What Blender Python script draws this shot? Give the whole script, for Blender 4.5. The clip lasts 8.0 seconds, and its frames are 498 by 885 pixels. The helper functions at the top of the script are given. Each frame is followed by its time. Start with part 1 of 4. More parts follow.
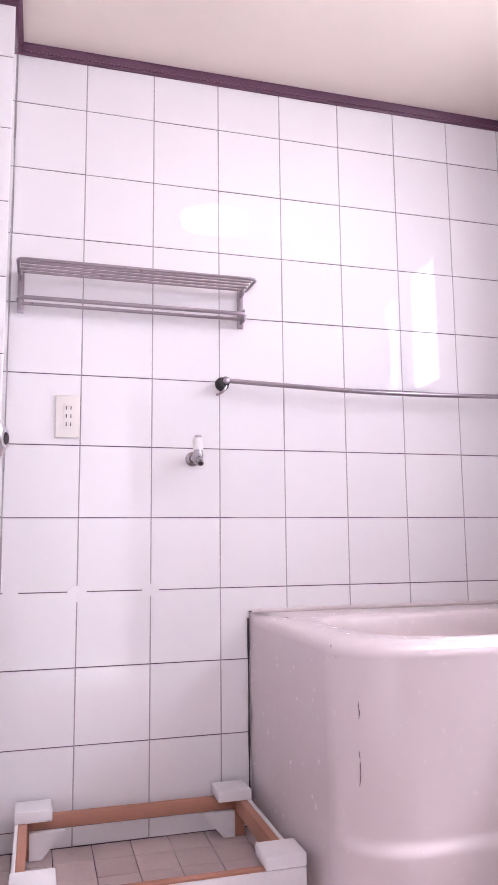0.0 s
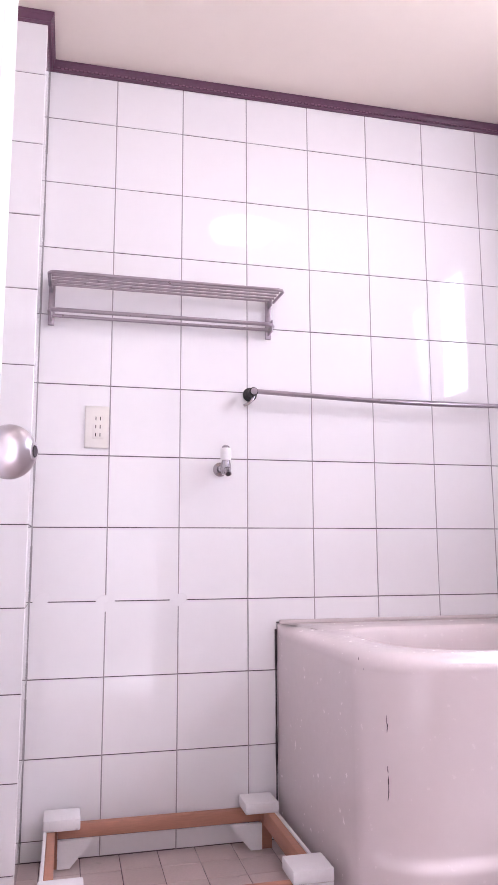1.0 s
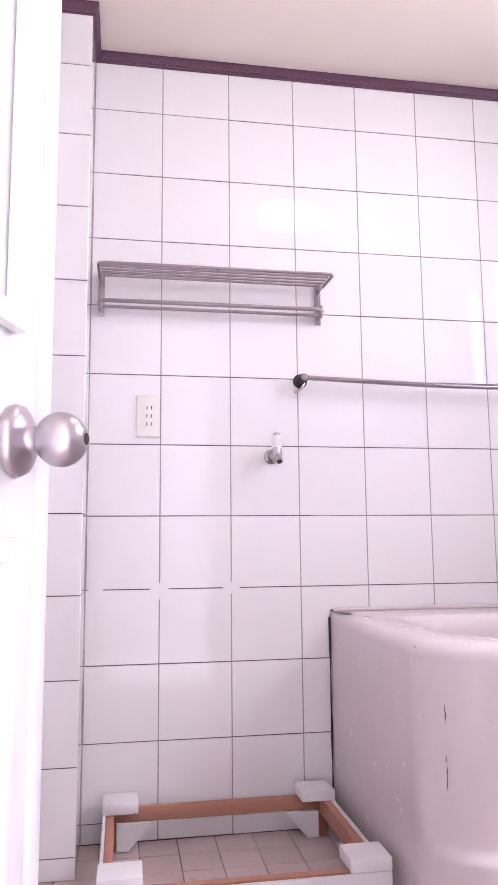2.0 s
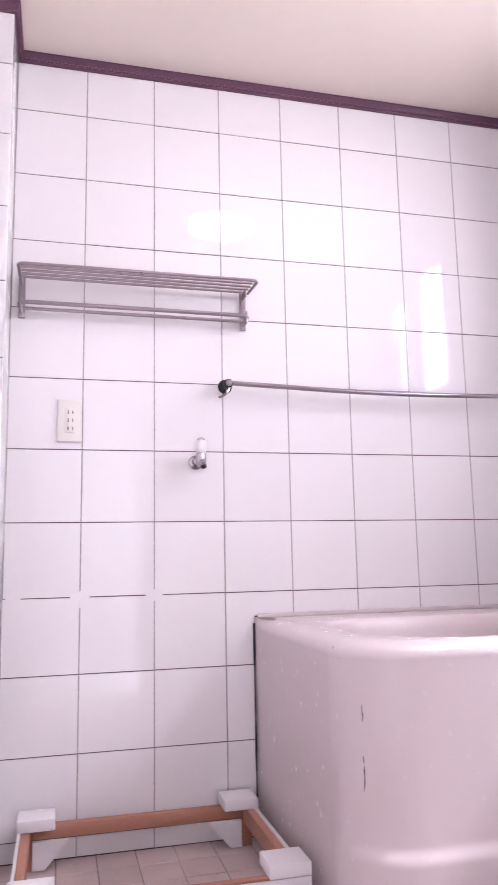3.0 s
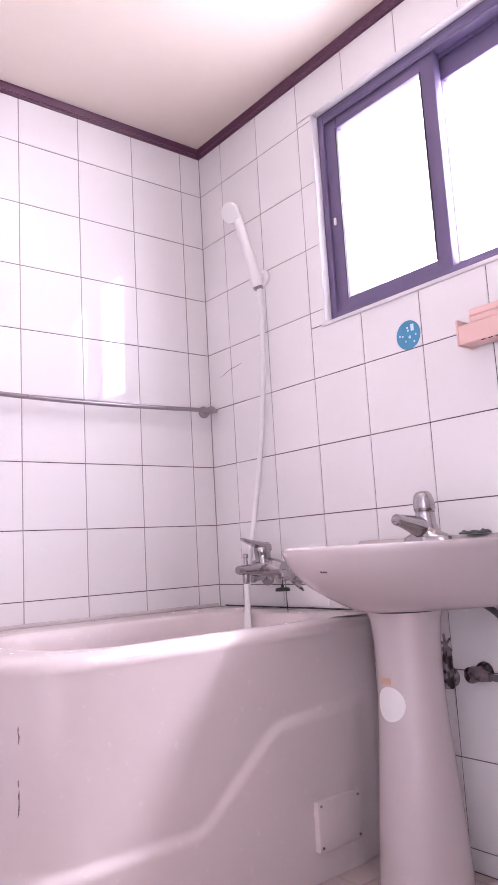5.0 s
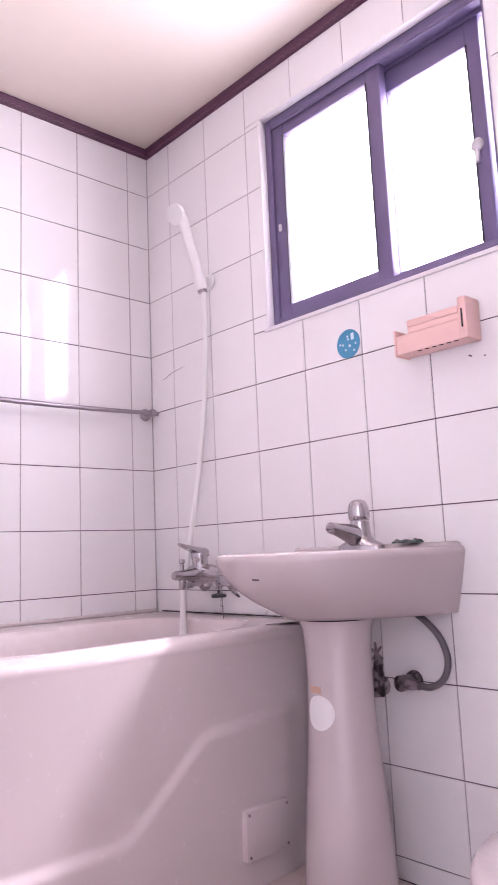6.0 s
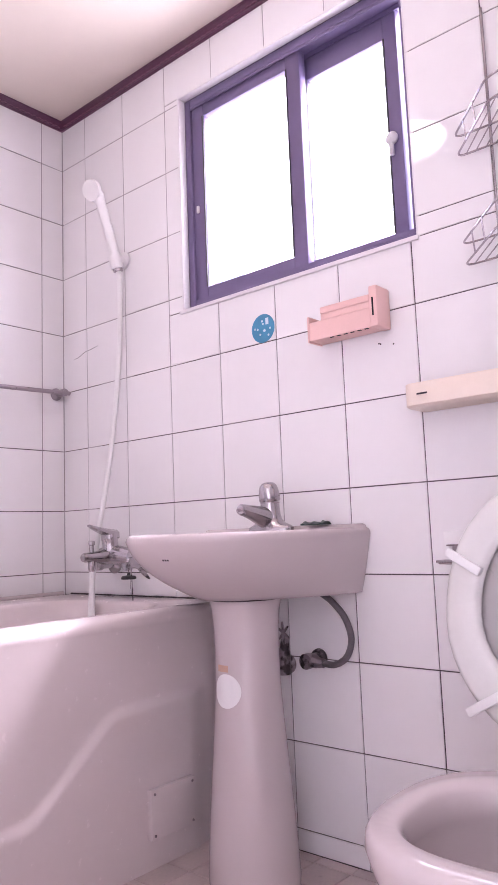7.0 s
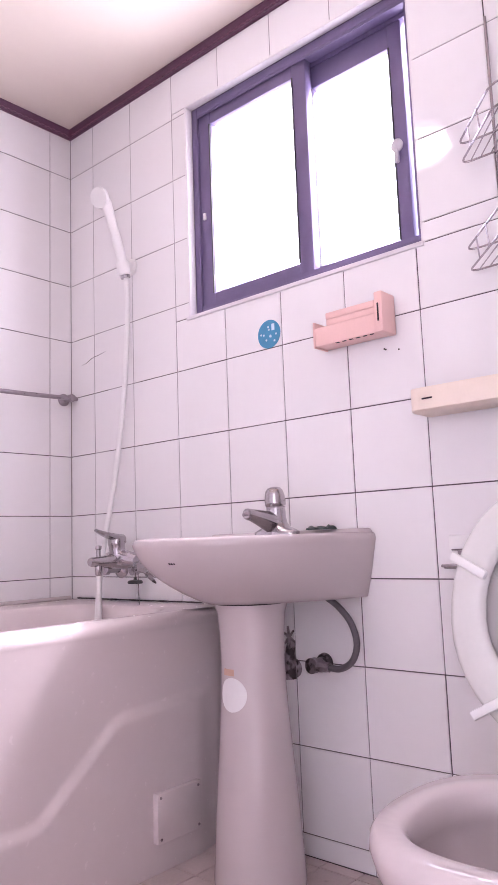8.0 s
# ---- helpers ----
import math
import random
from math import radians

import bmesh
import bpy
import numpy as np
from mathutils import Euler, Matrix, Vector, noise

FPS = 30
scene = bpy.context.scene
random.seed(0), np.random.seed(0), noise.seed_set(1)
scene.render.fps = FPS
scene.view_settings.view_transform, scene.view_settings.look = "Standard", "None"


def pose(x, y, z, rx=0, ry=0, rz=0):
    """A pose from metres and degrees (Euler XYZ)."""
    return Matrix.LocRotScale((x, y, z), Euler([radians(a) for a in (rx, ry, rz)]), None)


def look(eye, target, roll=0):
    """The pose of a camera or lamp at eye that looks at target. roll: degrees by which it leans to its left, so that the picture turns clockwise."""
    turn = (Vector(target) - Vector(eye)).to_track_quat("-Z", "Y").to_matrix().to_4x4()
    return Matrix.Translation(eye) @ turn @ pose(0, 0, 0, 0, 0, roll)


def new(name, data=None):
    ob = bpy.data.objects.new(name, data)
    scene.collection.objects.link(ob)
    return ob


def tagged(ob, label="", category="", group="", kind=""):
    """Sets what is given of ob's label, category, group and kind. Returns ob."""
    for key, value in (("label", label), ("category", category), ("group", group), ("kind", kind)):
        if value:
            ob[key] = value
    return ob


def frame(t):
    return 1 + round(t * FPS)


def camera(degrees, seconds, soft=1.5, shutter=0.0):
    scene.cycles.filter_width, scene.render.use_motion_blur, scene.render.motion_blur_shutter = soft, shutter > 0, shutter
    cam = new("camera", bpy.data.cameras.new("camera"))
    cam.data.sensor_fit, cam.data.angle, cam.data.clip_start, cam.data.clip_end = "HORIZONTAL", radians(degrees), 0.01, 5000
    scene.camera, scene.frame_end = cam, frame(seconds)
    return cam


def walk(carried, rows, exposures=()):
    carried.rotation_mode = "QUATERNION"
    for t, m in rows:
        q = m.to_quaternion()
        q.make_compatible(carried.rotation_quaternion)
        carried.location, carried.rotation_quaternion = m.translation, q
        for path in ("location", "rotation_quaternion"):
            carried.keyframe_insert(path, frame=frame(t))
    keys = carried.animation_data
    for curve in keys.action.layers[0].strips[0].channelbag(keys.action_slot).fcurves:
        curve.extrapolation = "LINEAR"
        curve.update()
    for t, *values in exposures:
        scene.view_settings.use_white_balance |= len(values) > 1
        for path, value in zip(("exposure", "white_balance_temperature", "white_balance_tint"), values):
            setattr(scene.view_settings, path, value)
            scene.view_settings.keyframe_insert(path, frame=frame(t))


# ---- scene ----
cam = camera(37.26, 8.0, soft=1.5, shutter=0.25)
rows = [
    (0.0, pose(0.0949, -2.0886, 0.7785, 97.691, 0.587, -15.802)),
    (0.5, pose(0.1045, -2.0895, 0.7795, 97.876, 0.069, -13.549)),
    (1.0, pose(0.0971, -2.0920, 0.7819, 98.417, 0.221, -13.607)),
    (2.3, pose(0.1001, -2.0769, 0.7783, 97.421, 0.541, -9.008)),
    (2.5, pose(0.1050, -2.0811, 0.7743, 97.793, 0.432, -10.426)),
    (3.0, pose(0.1410, -2.0727, 0.7494, 98.770, 1.118, -14.333)),
    (3.5, pose(0.1676, -2.0608, 0.7438, 99.345, 0.646, -21.572)),
    (3.8, pose(0.1396, -2.0407, 0.7440, 99.170, 1.498, -25.861)),
    (4.0, pose(0.1560, -2.0438, 0.7310, 98.987, 1.700, -27.372)),
    (4.5, pose(0.1837, -2.0612, 0.7450, 97.848, 2.684, -33.255)),
    (4.7, pose(0.1783, -2.0629, 0.7497, 98.337, 3.510, -37.017)),
    (5.8, pose(0.2040, -2.0860, 0.7661, 98.139, 2.776, -40.261)),
    (6.0, pose(0.2145, -2.0805, 0.7624, 98.407, 2.465, -42.357)),
    (6.5, pose(0.2186, -2.0878, 0.7495, 97.761, 2.612, -45.320)),
    (7.0, pose(0.2143, -2.0880, 0.7512, 97.076, 2.173, -49.035)),
    (7.4, pose(0.2027, -2.0895, 0.7423, 97.415, 2.108, -48.559)),
    (7.5, pose(0.2058, -2.0927, 0.7370, 97.519, 2.023, -48.571)),
    (8.0, pose(0.2083, -2.0953, 0.7450, 97.627, 2.065, -48.522)),
]
walk(cam, rows, exposures=[(0.0, 3.12, 6200, 23.5), (3.0, 3.12, 6200, 23.5), (4.5, 3.17, 6220, 25.5), (6.0, 3.18, 6250, 27.5), (8.0, 3.20, 6250, 27.5)])

# ---- light ----
world = bpy.data.worlds.new("sky")
scene.world = world
world.use_nodes = True
sky = world.node_tree.nodes.new("ShaderNodeTexSky")
sky.sky_type = "NISHITA"
sky.sun_disc = False
sky.dust_density, sky.ozone_density = 2.0, 0.8
sky.sun_elevation, sky.sun_rotation = radians(56.6), radians(118.5)
world.node_tree.nodes["Background"].inputs["Strength"].default_value = 0.15
world.node_tree.links.new(sky.outputs[0], world.node_tree.nodes["Background"].inputs["Color"])

# daylight standing in the window's opening
day = bpy.data.lights.new("window_daylight", "AREA")
day.shape, day.size, day.size_y, day.energy, day.color = "RECTANGLE", 0.74, 0.755, 3.3, (0.97, 0.97, 1.0)
day_ob = new("window_daylight", day)
day_ob.matrix_world = pose(1.90, -0.9685, 1.74, 0, 70, 0)
LAMP_GLOW = 1.45

# added fill lamp in the unseen hallway's open end, brightening the room from behind
hall_fill = bpy.data.lights.new("hallway_fill", "AREA")
hall_fill.shape, hall_fill.size, hall_fill.size_y, hall_fill.energy, hall_fill.color = "RECTANGLE", 2.0, 1.0, 20.0, (0.88, 0.94, 1.0)
hall_fill_ob = new("hallway_fill", hall_fill)
hall_fill_ob.matrix_world = pose(1.74, -2.83, 1.10, 0, 90, 0)

# soft daylight falling steeply through the window
sun = bpy.data.lights.new("sun", "SUN")
sun.energy, sun.angle, sun.color = 0.80, radians(11), (0.98, 0.97, 1.0)
sun_ob = new("sun", sun)
sun_ob.matrix_world = look((1.68 + 0.58 * 4, -0.97 - 0.315 * 4, 1.74 + 4.0), (1.68, -0.97, 1.74))


# ---- materials ----
def material(name, base, rough=0.5, metal=0.0, vary=0.06, scale=6.0, fine=0.03, bump=0.0, bump_scale=60.0,
             rnd=0.0, spots=None, spot_at=0.62, spot_scale=9.0, coat=0.0, stretch=None):
    m = bpy.data.materials.new(name)
    m.use_nodes = True
    nt = m.node_tree
    n, l = nt.nodes, nt.links
    b = n["Principled BSDF"]
    b.inputs["Roughness"].default_value, b.inputs["Metallic"].default_value = rough, metal
    b.inputs["Coat Weight"].default_value, b.inputs["Coat Roughness"].default_value = coat, 0.05
    geo = n.new("ShaderNodeNewGeometry")
    src = geo.outputs["Position"]
    if stretch:
        mp = n.new("ShaderNodeMapping")
        mp.inputs["Scale"].default_value = stretch
        l.new(src, mp.inputs["Vector"])
        src = mp.outputs["Vector"]

    def tex(s, d=3.0):
        t = n.new("ShaderNodeTexNoise")
        t.inputs["Scale"].default_value, t.inputs["Detail"].default_value = s, d
        l.new(src, t.inputs["Vector"])
        return t.outputs["Fac"]

    def math_(op, a, c, clamp=False):
        q = n.new("ShaderNodeMath")
        q.operation, q.use_clamp = op, clamp
        for i, v in enumerate((a, c)):
            if isinstance(v, (int, float)):
                q.inputs[i].default_value = v
            else:
                l.new(v, q.inputs[i])
        return q.outputs[0]

    big, small = tex(scale), tex(scale * 14, 5.0)
    f = math_("ADD", math_("MULTIPLY", math_("SUBTRACT", big, 0.5), 2 * vary), math_("MULTIPLY", math_("SUBTRACT", small, 0.5), 2 * fine))
    if rnd:
        oi = n.new("ShaderNodeObjectInfo")
        f = math_("ADD", f, math_("MULTIPLY", math_("SUBTRACT", oi.outputs["Random"], 0.5), 2 * rnd))
    f = math_("ADD", f, 1.0)
    mul = n.new("ShaderNodeVectorMath")
    mul.operation = "SCALE"
    mul.inputs[0].default_value = base
    l.new(f, mul.inputs["Scale"])
    col = mul.outputs[0]
    if spots:
        ramp = n.new("ShaderNodeMapRange")
        ramp.inputs["From Min"].default_value, ramp.inputs["From Max"].default_value = spot_at, spot_at + 0.1
        l.new(tex(spot_scale, 6.0), ramp.inputs["Value"])
        mix = n.new("ShaderNodeMix")
        mix.data_type = "RGBA"
        l.new(ramp.outputs[0], mix.inputs["Factor"])
        l.new(col, mix.inputs["A"])
        mix.inputs["B"].default_value = (*spots, 1)
        col = mix.outputs["Result"]
    l.new(col, b.inputs["Base Color"])
    r = math_("ADD", math_("MULTIPLY", math_("SUBTRACT", small, 0.5), rough * 0.5), rough, True)
    l.new(r, b.inputs["Roughness"])
    if bump:
        bp = n.new("ShaderNodeBump")
        bp.inputs["Strength"].default_value, bp.inputs["Distance"].default_value = bump, 0.002
        l.new(tex(bump_scale, 4.0), bp.inputs["Height"])
        l.new(bp.outputs["Normal"], b.inputs["Normal"])
    return m


TILE = material("white_glazed_tile", (0.83, 0.80, 0.812), 0.045, vary=0.025, fine=0.012, scale=3, rnd=0.018, bump=0.03, bump_scale=9)
GROUT = material("stained_grout", (0.115, 0.085, 0.10), 0.9, vary=0.3, fine=0.3, scale=5, bump=0.4, bump_scale=400, spots=(0.45, 0.40, 0.41), spot_at=0.60, spot_scale=3.2)
FLOOR_TILE = material("pink_beige_floor_tile", (0.58, 0.465, 0.45), 0.42, vary=0.12, fine=0.12, scale=9, rnd=0.07, bump=0.25, bump_scale=180, spots=(0.30, 0.23, 0.22), spot_at=0.66, spot_scale=14)
PALE_GROUT = material("pale_grout", (0.33, 0.30, 0.31), 0.85, vary=0.25, fine=0.2, scale=4, bump=0.4, bump_scale=400)
PLASTER = material("plain_plaster", (0.78, 0.75, 0.73), 0.7, vary=0.05, bump=0.15, bump_scale=120)
# grey chosen to cut the bounce from the unseen hallway into the room
HALL_DIM = material("bounce_cutting_hall_grey", (0.50, 0.475, 0.46), 0.7, vary=0.06, bump=0.15, bump_scale=120)
CEILING = material("cream_ceiling_board", (0.78, 0.685, 0.61), 0.45, vary=0.03, fine=0.02, scale=2.2, bump=0.06, bump_scale=30)
TRIM = material("purple_brown_stained_wood", (0.105, 0.034, 0.070), 0.40, vary=0.25, fine=0.3, scale=8, bump=0.25, bump_scale=140)
# lighter version of the trim colour, for its raised pattern
TRIM_PALE = material("pale_trim_relief", (0.21, 0.085, 0.14), 0.40, vary=0.35, fine=0.3, scale=9)
ACRYLIC = material("off_white_bath_acrylic", (0.68, 0.592, 0.592), 0.25, vary=0.03, fine=0.015, scale=4, bump=0.04, bump_scale=7)
SEALANT = material("mouldy_sealant", (0.05, 0.035, 0.04), 0.7, vary=0.4, fine=0.3, scale=14)
CERAMIC = material("white_sanitary_ceramic", (0.57, 0.495, 0.50), 0.12, vary=0.02, fine=0.01, scale=5, bump=0.03, bump_scale=8)
CHROME = material("worn_chrome", (0.46, 0.43, 0.45), 0.18, 1.0, vary=0.08, fine=0.1, scale=20)
STEEL = material("brushed_stainless_steel", (0.37, 0.32, 0.35), 0.30, 1.0, vary=0.06, fine=0.04, scale=9)
BLACK = material("black_rubber", (0.03, 0.028, 0.03), 0.6, vary=0.2)
DARK = material("dark_slot", (0.03, 0.02, 0.025), 0.8, vary=0.2)
HOSE_GREY = material("grey_braided_hose", (0.15, 0.13, 0.145), 0.42, 0.5, vary=0.15, fine=0.3, scale=20, bump=0.5, bump_scale=600)
TARNISH = material("tarnished_valve_metal", (0.30, 0.25, 0.27), 0.38, 0.85, vary=0.35, fine=0.3, scale=30, spots=(0.06, 0.045, 0.05), spot_at=0.5, spot_scale=40)
WHITE_PLASTIC = material("white_plastic", (0.80, 0.78, 0.78), 0.34, vary=0.03, scale=10)
SEAT_PLASTIC = material("white_toilet_seat_plastic", (0.70, 0.68, 0.665), 0.24, vary=0.03, scale=8)
DOOR_PAINT = material("white_door_paint", (0.84, 0.82, 0.83), 0.34, vary=0.03, fine=0.02, scale=6, bump=0.08, bump_scale=90)
# purple-grey anodising, its colour lightened towards violet for glare from the bright panes
WINDOW_METAL = material("glare_lifted_anodised_aluminium", (0.15, 0.115, 0.22), 0.48, 0.1, vary=0.12, fine=0.08, scale=7, bump=0.05, bump_scale=200)
PINK = material("salmon_pink_plastic", (0.84, 0.55, 0.51), 0.42, vary=0.05, scale=16)
PEACH = material("peach_plastic", (0.85, 0.73, 0.63), 0.45, vary=0.05, scale=14)
BLUE = material("blue_sticker_film", (0.05, 0.27, 0.46), 0.4, vary=0.15, scale=40)
PALE = material("pale_blue_print", (0.62, 0.76, 0.84), 0.4, vary=0.1)
WOOD = material("reddish_raw_wood", (0.46, 0.215, 0.145), 0.6, vary=0.2, fine=0.2, scale=7, bump=0.3, bump_scale=160, stretch=(0.35, 1.6, 3.0))
WHITE_WOOD = material("white_painted_wood", (0.80, 0.775, 0.785), 0.45, vary=0.05, fine=0.04, scale=12, bump=0.12, bump_scale=120, spots=(0.42, 0.36, 0.36), spot_at=0.74, spot_scale=26)
TAN = material("tan_paper_label", (0.55, 0.34, 0.25), 0.7, vary=0.12, scale=60)
GREEN = material("dark_green_pouch", (0.018, 0.040, 0.034), 0.4, vary=0.3, scale=60)
WIRE = material("chromed_wire", (0.40, 0.36, 0.39), 0.25, 1.0, vary=0.1, scale=30)
SATIN = material("satin_steel_knob", (0.50, 0.46, 0.485), 0.36, 1.0, vary=0.03, fine=0.03, scale=20)
GREY = material("grey_lid_plastic", (0.52, 0.49, 0.49), 0.3, vary=0.04)

SILL = material("dull_white_edging", (0.74, 0.70, 0.725), 0.8, vary=0.05, fine=0.03, scale=12, bump=0.1, bump_scale=120)
PLATE = material("cream_socket_plastic", (0.80, 0.76, 0.71), 0.35, vary=0.03, scale=10)

GLASS = bpy.data.materials.new("window_glass")
GLASS.use_nodes = True
_g = GLASS.node_tree.nodes["Principled BSDF"]
_g.inputs["Transmission Weight"].default_value, _g.inputs["Roughness"].default_value, _g.inputs["IOR"].default_value = 1.0, 0.02, 1.45
_g.inputs["Base Color"].default_value = (0.98, 0.985, 0.99, 1)

GLOW = bpy.data.materials.new("lit_lamp_diffuser")
GLOW.use_nodes = True
_g = GLOW.node_tree.nodes["Principled BSDF"]
_g.inputs["Base Color"].default_value = (0.9, 0.88, 0.85, 1)
_g.inputs["Emission Color"].default_value = (1.0, 0.95, 0.90, 1)
_g.inputs["Emission Strength"].default_value = LAMP_GLOW


# ---- building helpers ----
def thing(name, at, label, category, group="", kind=""):
    e = new(name)
    e.empty_display_size = 0.05
    e.location = at
    return tagged(e, label, category, group, kind)


def finish(bm, name, mat, smooth=38):
    bmesh.ops.recalc_face_normals(bm, faces=bm.faces)
    me = bpy.data.meshes.new(name)
    bm.to_mesh(me)
    bm.free()
    me.materials.append(mat)
    if smooth:
        me.polygons.foreach_set("use_smooth", [True] * len(me.polygons))
        me.set_sharp_from_angle(angle=radians(smooth))
    return me


def part(name, bm, mat, parent=None, label="", smooth=38):
    ob = new(name, finish(bm, name, mat, smooth))
    if parent:
        ob.parent = parent
        if parent.type == "EMPTY":
            ob.matrix_parent_inverse = Matrix.Translation(parent.location).inverted()
    return tagged(ob, label)


def box(bm, lo, hi, bev=0.002, seg=2, m=None):
    v = [bm.verts.new((x, y, z)) for x in (lo[0], hi[0]) for y in (lo[1], hi[1]) for z in (lo[2], hi[2])]
    fs = [bm.faces.new([v[i] for i in q]) for q in ((0, 1, 3, 2), (4, 6, 7, 5), (0, 4, 5, 1), (2, 3, 7, 6), (0, 2, 6, 4), (1, 5, 7, 3))]
    if m:
        for q in v:
            q.co = m @ q.co
    if bev:
        es = list({e for f in fs for e in f.edges})
        bmesh.ops.bevel(bm, geom=es, offset=bev, segments=seg, affect="EDGES", profile=0.5)
    return bm


def boxes(*rows, bev=0.002, seg=2):
    bm = bmesh.new()
    for lo, hi in rows:
        box(bm, lo, hi, bev, seg)
    return bm


def loft(rings, bm=None, closed=True, cap0=False, cap1=False):
    bm = bm or bmesh.new()
    vs = [[bm.verts.new(p) for p in r] for r in rings]
    n = len(rings[0])
    for a, b in zip(vs, vs[1:]):
        for i in range(n if closed else n - 1):
            j = (i + 1) % n
            bm.faces.new((a[i], a[j], b[j], b[i]))
    if cap0:
        bm.faces.new(vs[0][::-1])
    if cap1:
        bm.faces.new(vs[-1])
    return bm


def tube(pts, r, bm=None, seg=10, loop=False, cap=True):
    """A round bar along pts; r is one radius or one for each point."""
    pts = [Vector(p) for p in pts]
    n = len(pts)
    rad = r if isinstance(r, (list, tuple)) else [r] * n
    rings, side = [], None
    for i, p in enumerate(pts):
        a = pts[(i - 1) % n] if loop or i else p
        b = pts[(i + 1) % n] if loop or i < n - 1 else p
        d = (b - a).normalized()
        if side is None:
            side = d.orthogonal().normalized()
        side = (side - d * side.dot(d)).normalized()
        up = d.cross(side)
        rings.append([p + (side * math.cos(t) + up * math.sin(t)) * rad[i] for t in (2 * math.pi * k / seg for k in range(seg))])
    if loop:
        rings.append(rings[0])
    bm = loft(rings, bm, True, cap and not loop, cap and not loop)
    if loop:
        bmesh.ops.remove_doubles(bm, verts=bm.verts, dist=1e-6)
    return bm


def lathe(profile, m=Matrix.Identity(4), seg=28, bm=None, squash=(1, 1)):
    """Turn (radius, height) pairs round z, then place by m."""
    rings = [[m @ Vector((max(r, 1e-5) * squash[0] * math.cos(a), max(r, 1e-5) * squash[1] * math.sin(a), z))
              for a in (2 * math.pi * k / seg for k in range(seg))] for r, z in profile]
    return loft(rings, bm, True, True, True)


def smooth_path(pts, n=8):
    """A Catmull-Rom curve through pts."""
    p = [Vector(q) for q in pts]
    p = [p[0] * 2 - p[1]] + p + [p[-1] * 2 - p[-2]]
    out = []
    for a, b, c, d in zip(p, p[1:], p[2:], p[3:]):
        for k in range(n):
            t = k / n
            out.append(0.5 * (2 * b + (c - a) * t + (2 * a - 5 * b + 4 * c - d) * t * t + (3 * b - a - 3 * c + d) * t ** 3))
    return out + [p[-2]]


def rrect(x0, x1, y0, y1, radii, nc=8, ne=12):
    """Points and outward normals round a rectangle with rounded corners: (x1,y0), (x1,y1), (x0,y1), (x0,y0)."""
    out = []
    cs = [(x1, y0, -90, -1, 1), (x1, y1, 0, -1, -1), (x0, y1, 90, 1, -1), (x0, y0, 180, 1, 1)]
    corner = []
    for (cx, cy, a0, sx, sy), r in zip(cs, radii):
        o = (cx + sx * r, cy + sy * r)
        corner.append([((o[0] + r * math.cos(a), o[1] + r * math.sin(a)), (math.cos(a), math.sin(a)))
                       for a in (radians(a0 + 90 * k / nc) for k in range(nc + 1))])
    for i in range(4):
        out += corner[i]
        (p, q), (p2, _) = corner[i][-1], corner[(i + 1) % 4][0]
        nrm = (round(q[0]), round(q[1]))
        out += [((p[0] + (p2[0] - p[0]) * k / ne, p[1] + (p2[1] - p[1]) * k / ne), nrm) for k in range(1, ne)]
    return out


def step(a, b, x):
    t = min(1, max(0, (x - a) / (b - a)))
    return t * t * (3 - 2 * t)


def facing(at, normal, up=(0, 0, 1)):
    """A pose whose z is normal."""
    z = Vector(normal).normalized()
    x = Vector(up).cross(z)
    x = x.normalized() if x.length > 1e-4 else Vector((1, 0, 0))
    return Matrix.Translation(at) @ Matrix((x, z.cross(x), z)).transposed().to_4x4()


L = 1.685       # wall east
SOUTH = -2.13   # wall with the doorway
TOP = 2.228     # ceiling
WX0, WX1, WZ0, WZ1 = -1.347, -0.590, 1.403, 2.067   # window opening: y and z

# ---- the shell ----
wall_north = part("wall_north", boxes(((-0.30, 0.0025, -0.05), (L + 0.16, 0.15, 2.30)), bev=0), GROUT)
tagged(wall_north, "white glazed square tiles with dark stained joints", "wall", kind="structure")
wall_west = part("wall_west", boxes(((-0.45, -0.1975, -0.05), (-0.0025, 0.0025, 2.30)), bev=0), GROUT)
tagged(wall_west, "jutting pier of white tiles behind the door", "wall", kind="structure")
wall_side = part("wall_side", boxes(((-0.45, SOUTH - 0.12, -0.05), (-0.30, -0.1975, 2.30)), bev=0), TILE)
tagged(wall_side, "plain pale wall behind the open door", "wall", kind="structure")
X0, X1 = L + 0.0025, L + 0.16
wall_east = part("wall_east", boxes(((X0, SOUTH - 0.12, -0.05), (X1, WX0, 2.30)), ((X0, WX1, -0.05), (X1, 0.0025, 2.30)),
                                    ((X0, WX0, -0.05), (X1, WX1, WZ0)), ((X0, WX0, WZ1), (X1, WX1, 2.30)), bev=0), GROUT)
tagged(wall_east, "white glazed square tiles with dark joints round a window", "wall", kind="structure")
DX0, DX1, DZ = -0.21, 0.58, 2.03
wall_south = part("wall_south", boxes(((-0.45, SOUTH - 0.12, -0.05), (DX0, SOUTH, 2.30)), ((DX1, SOUTH - 0.12, -0.05), (L, SOUTH, 2.30)),
                                      ((DX0, SOUTH - 0.12, DZ), (DX1, SOUTH, 2.30)), bev=0), TILE)
tagged(wall_south, "plain pale wall with the doorway", "wall", kind="structure")
# unseen hallway closing the doorway, one end open for the added fill lamp
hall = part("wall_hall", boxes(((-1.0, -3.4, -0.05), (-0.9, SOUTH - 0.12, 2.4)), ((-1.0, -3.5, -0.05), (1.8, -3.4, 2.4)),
                               ((-1.0, SOUTH - 0.12, -0.05), (-0.45, SOUTH - 0.02, 2.4)), ((1.7, -3.4, 2.15), (1.8, SOUTH - 0.12, 2.4)), bev=0), HALL_DIM)
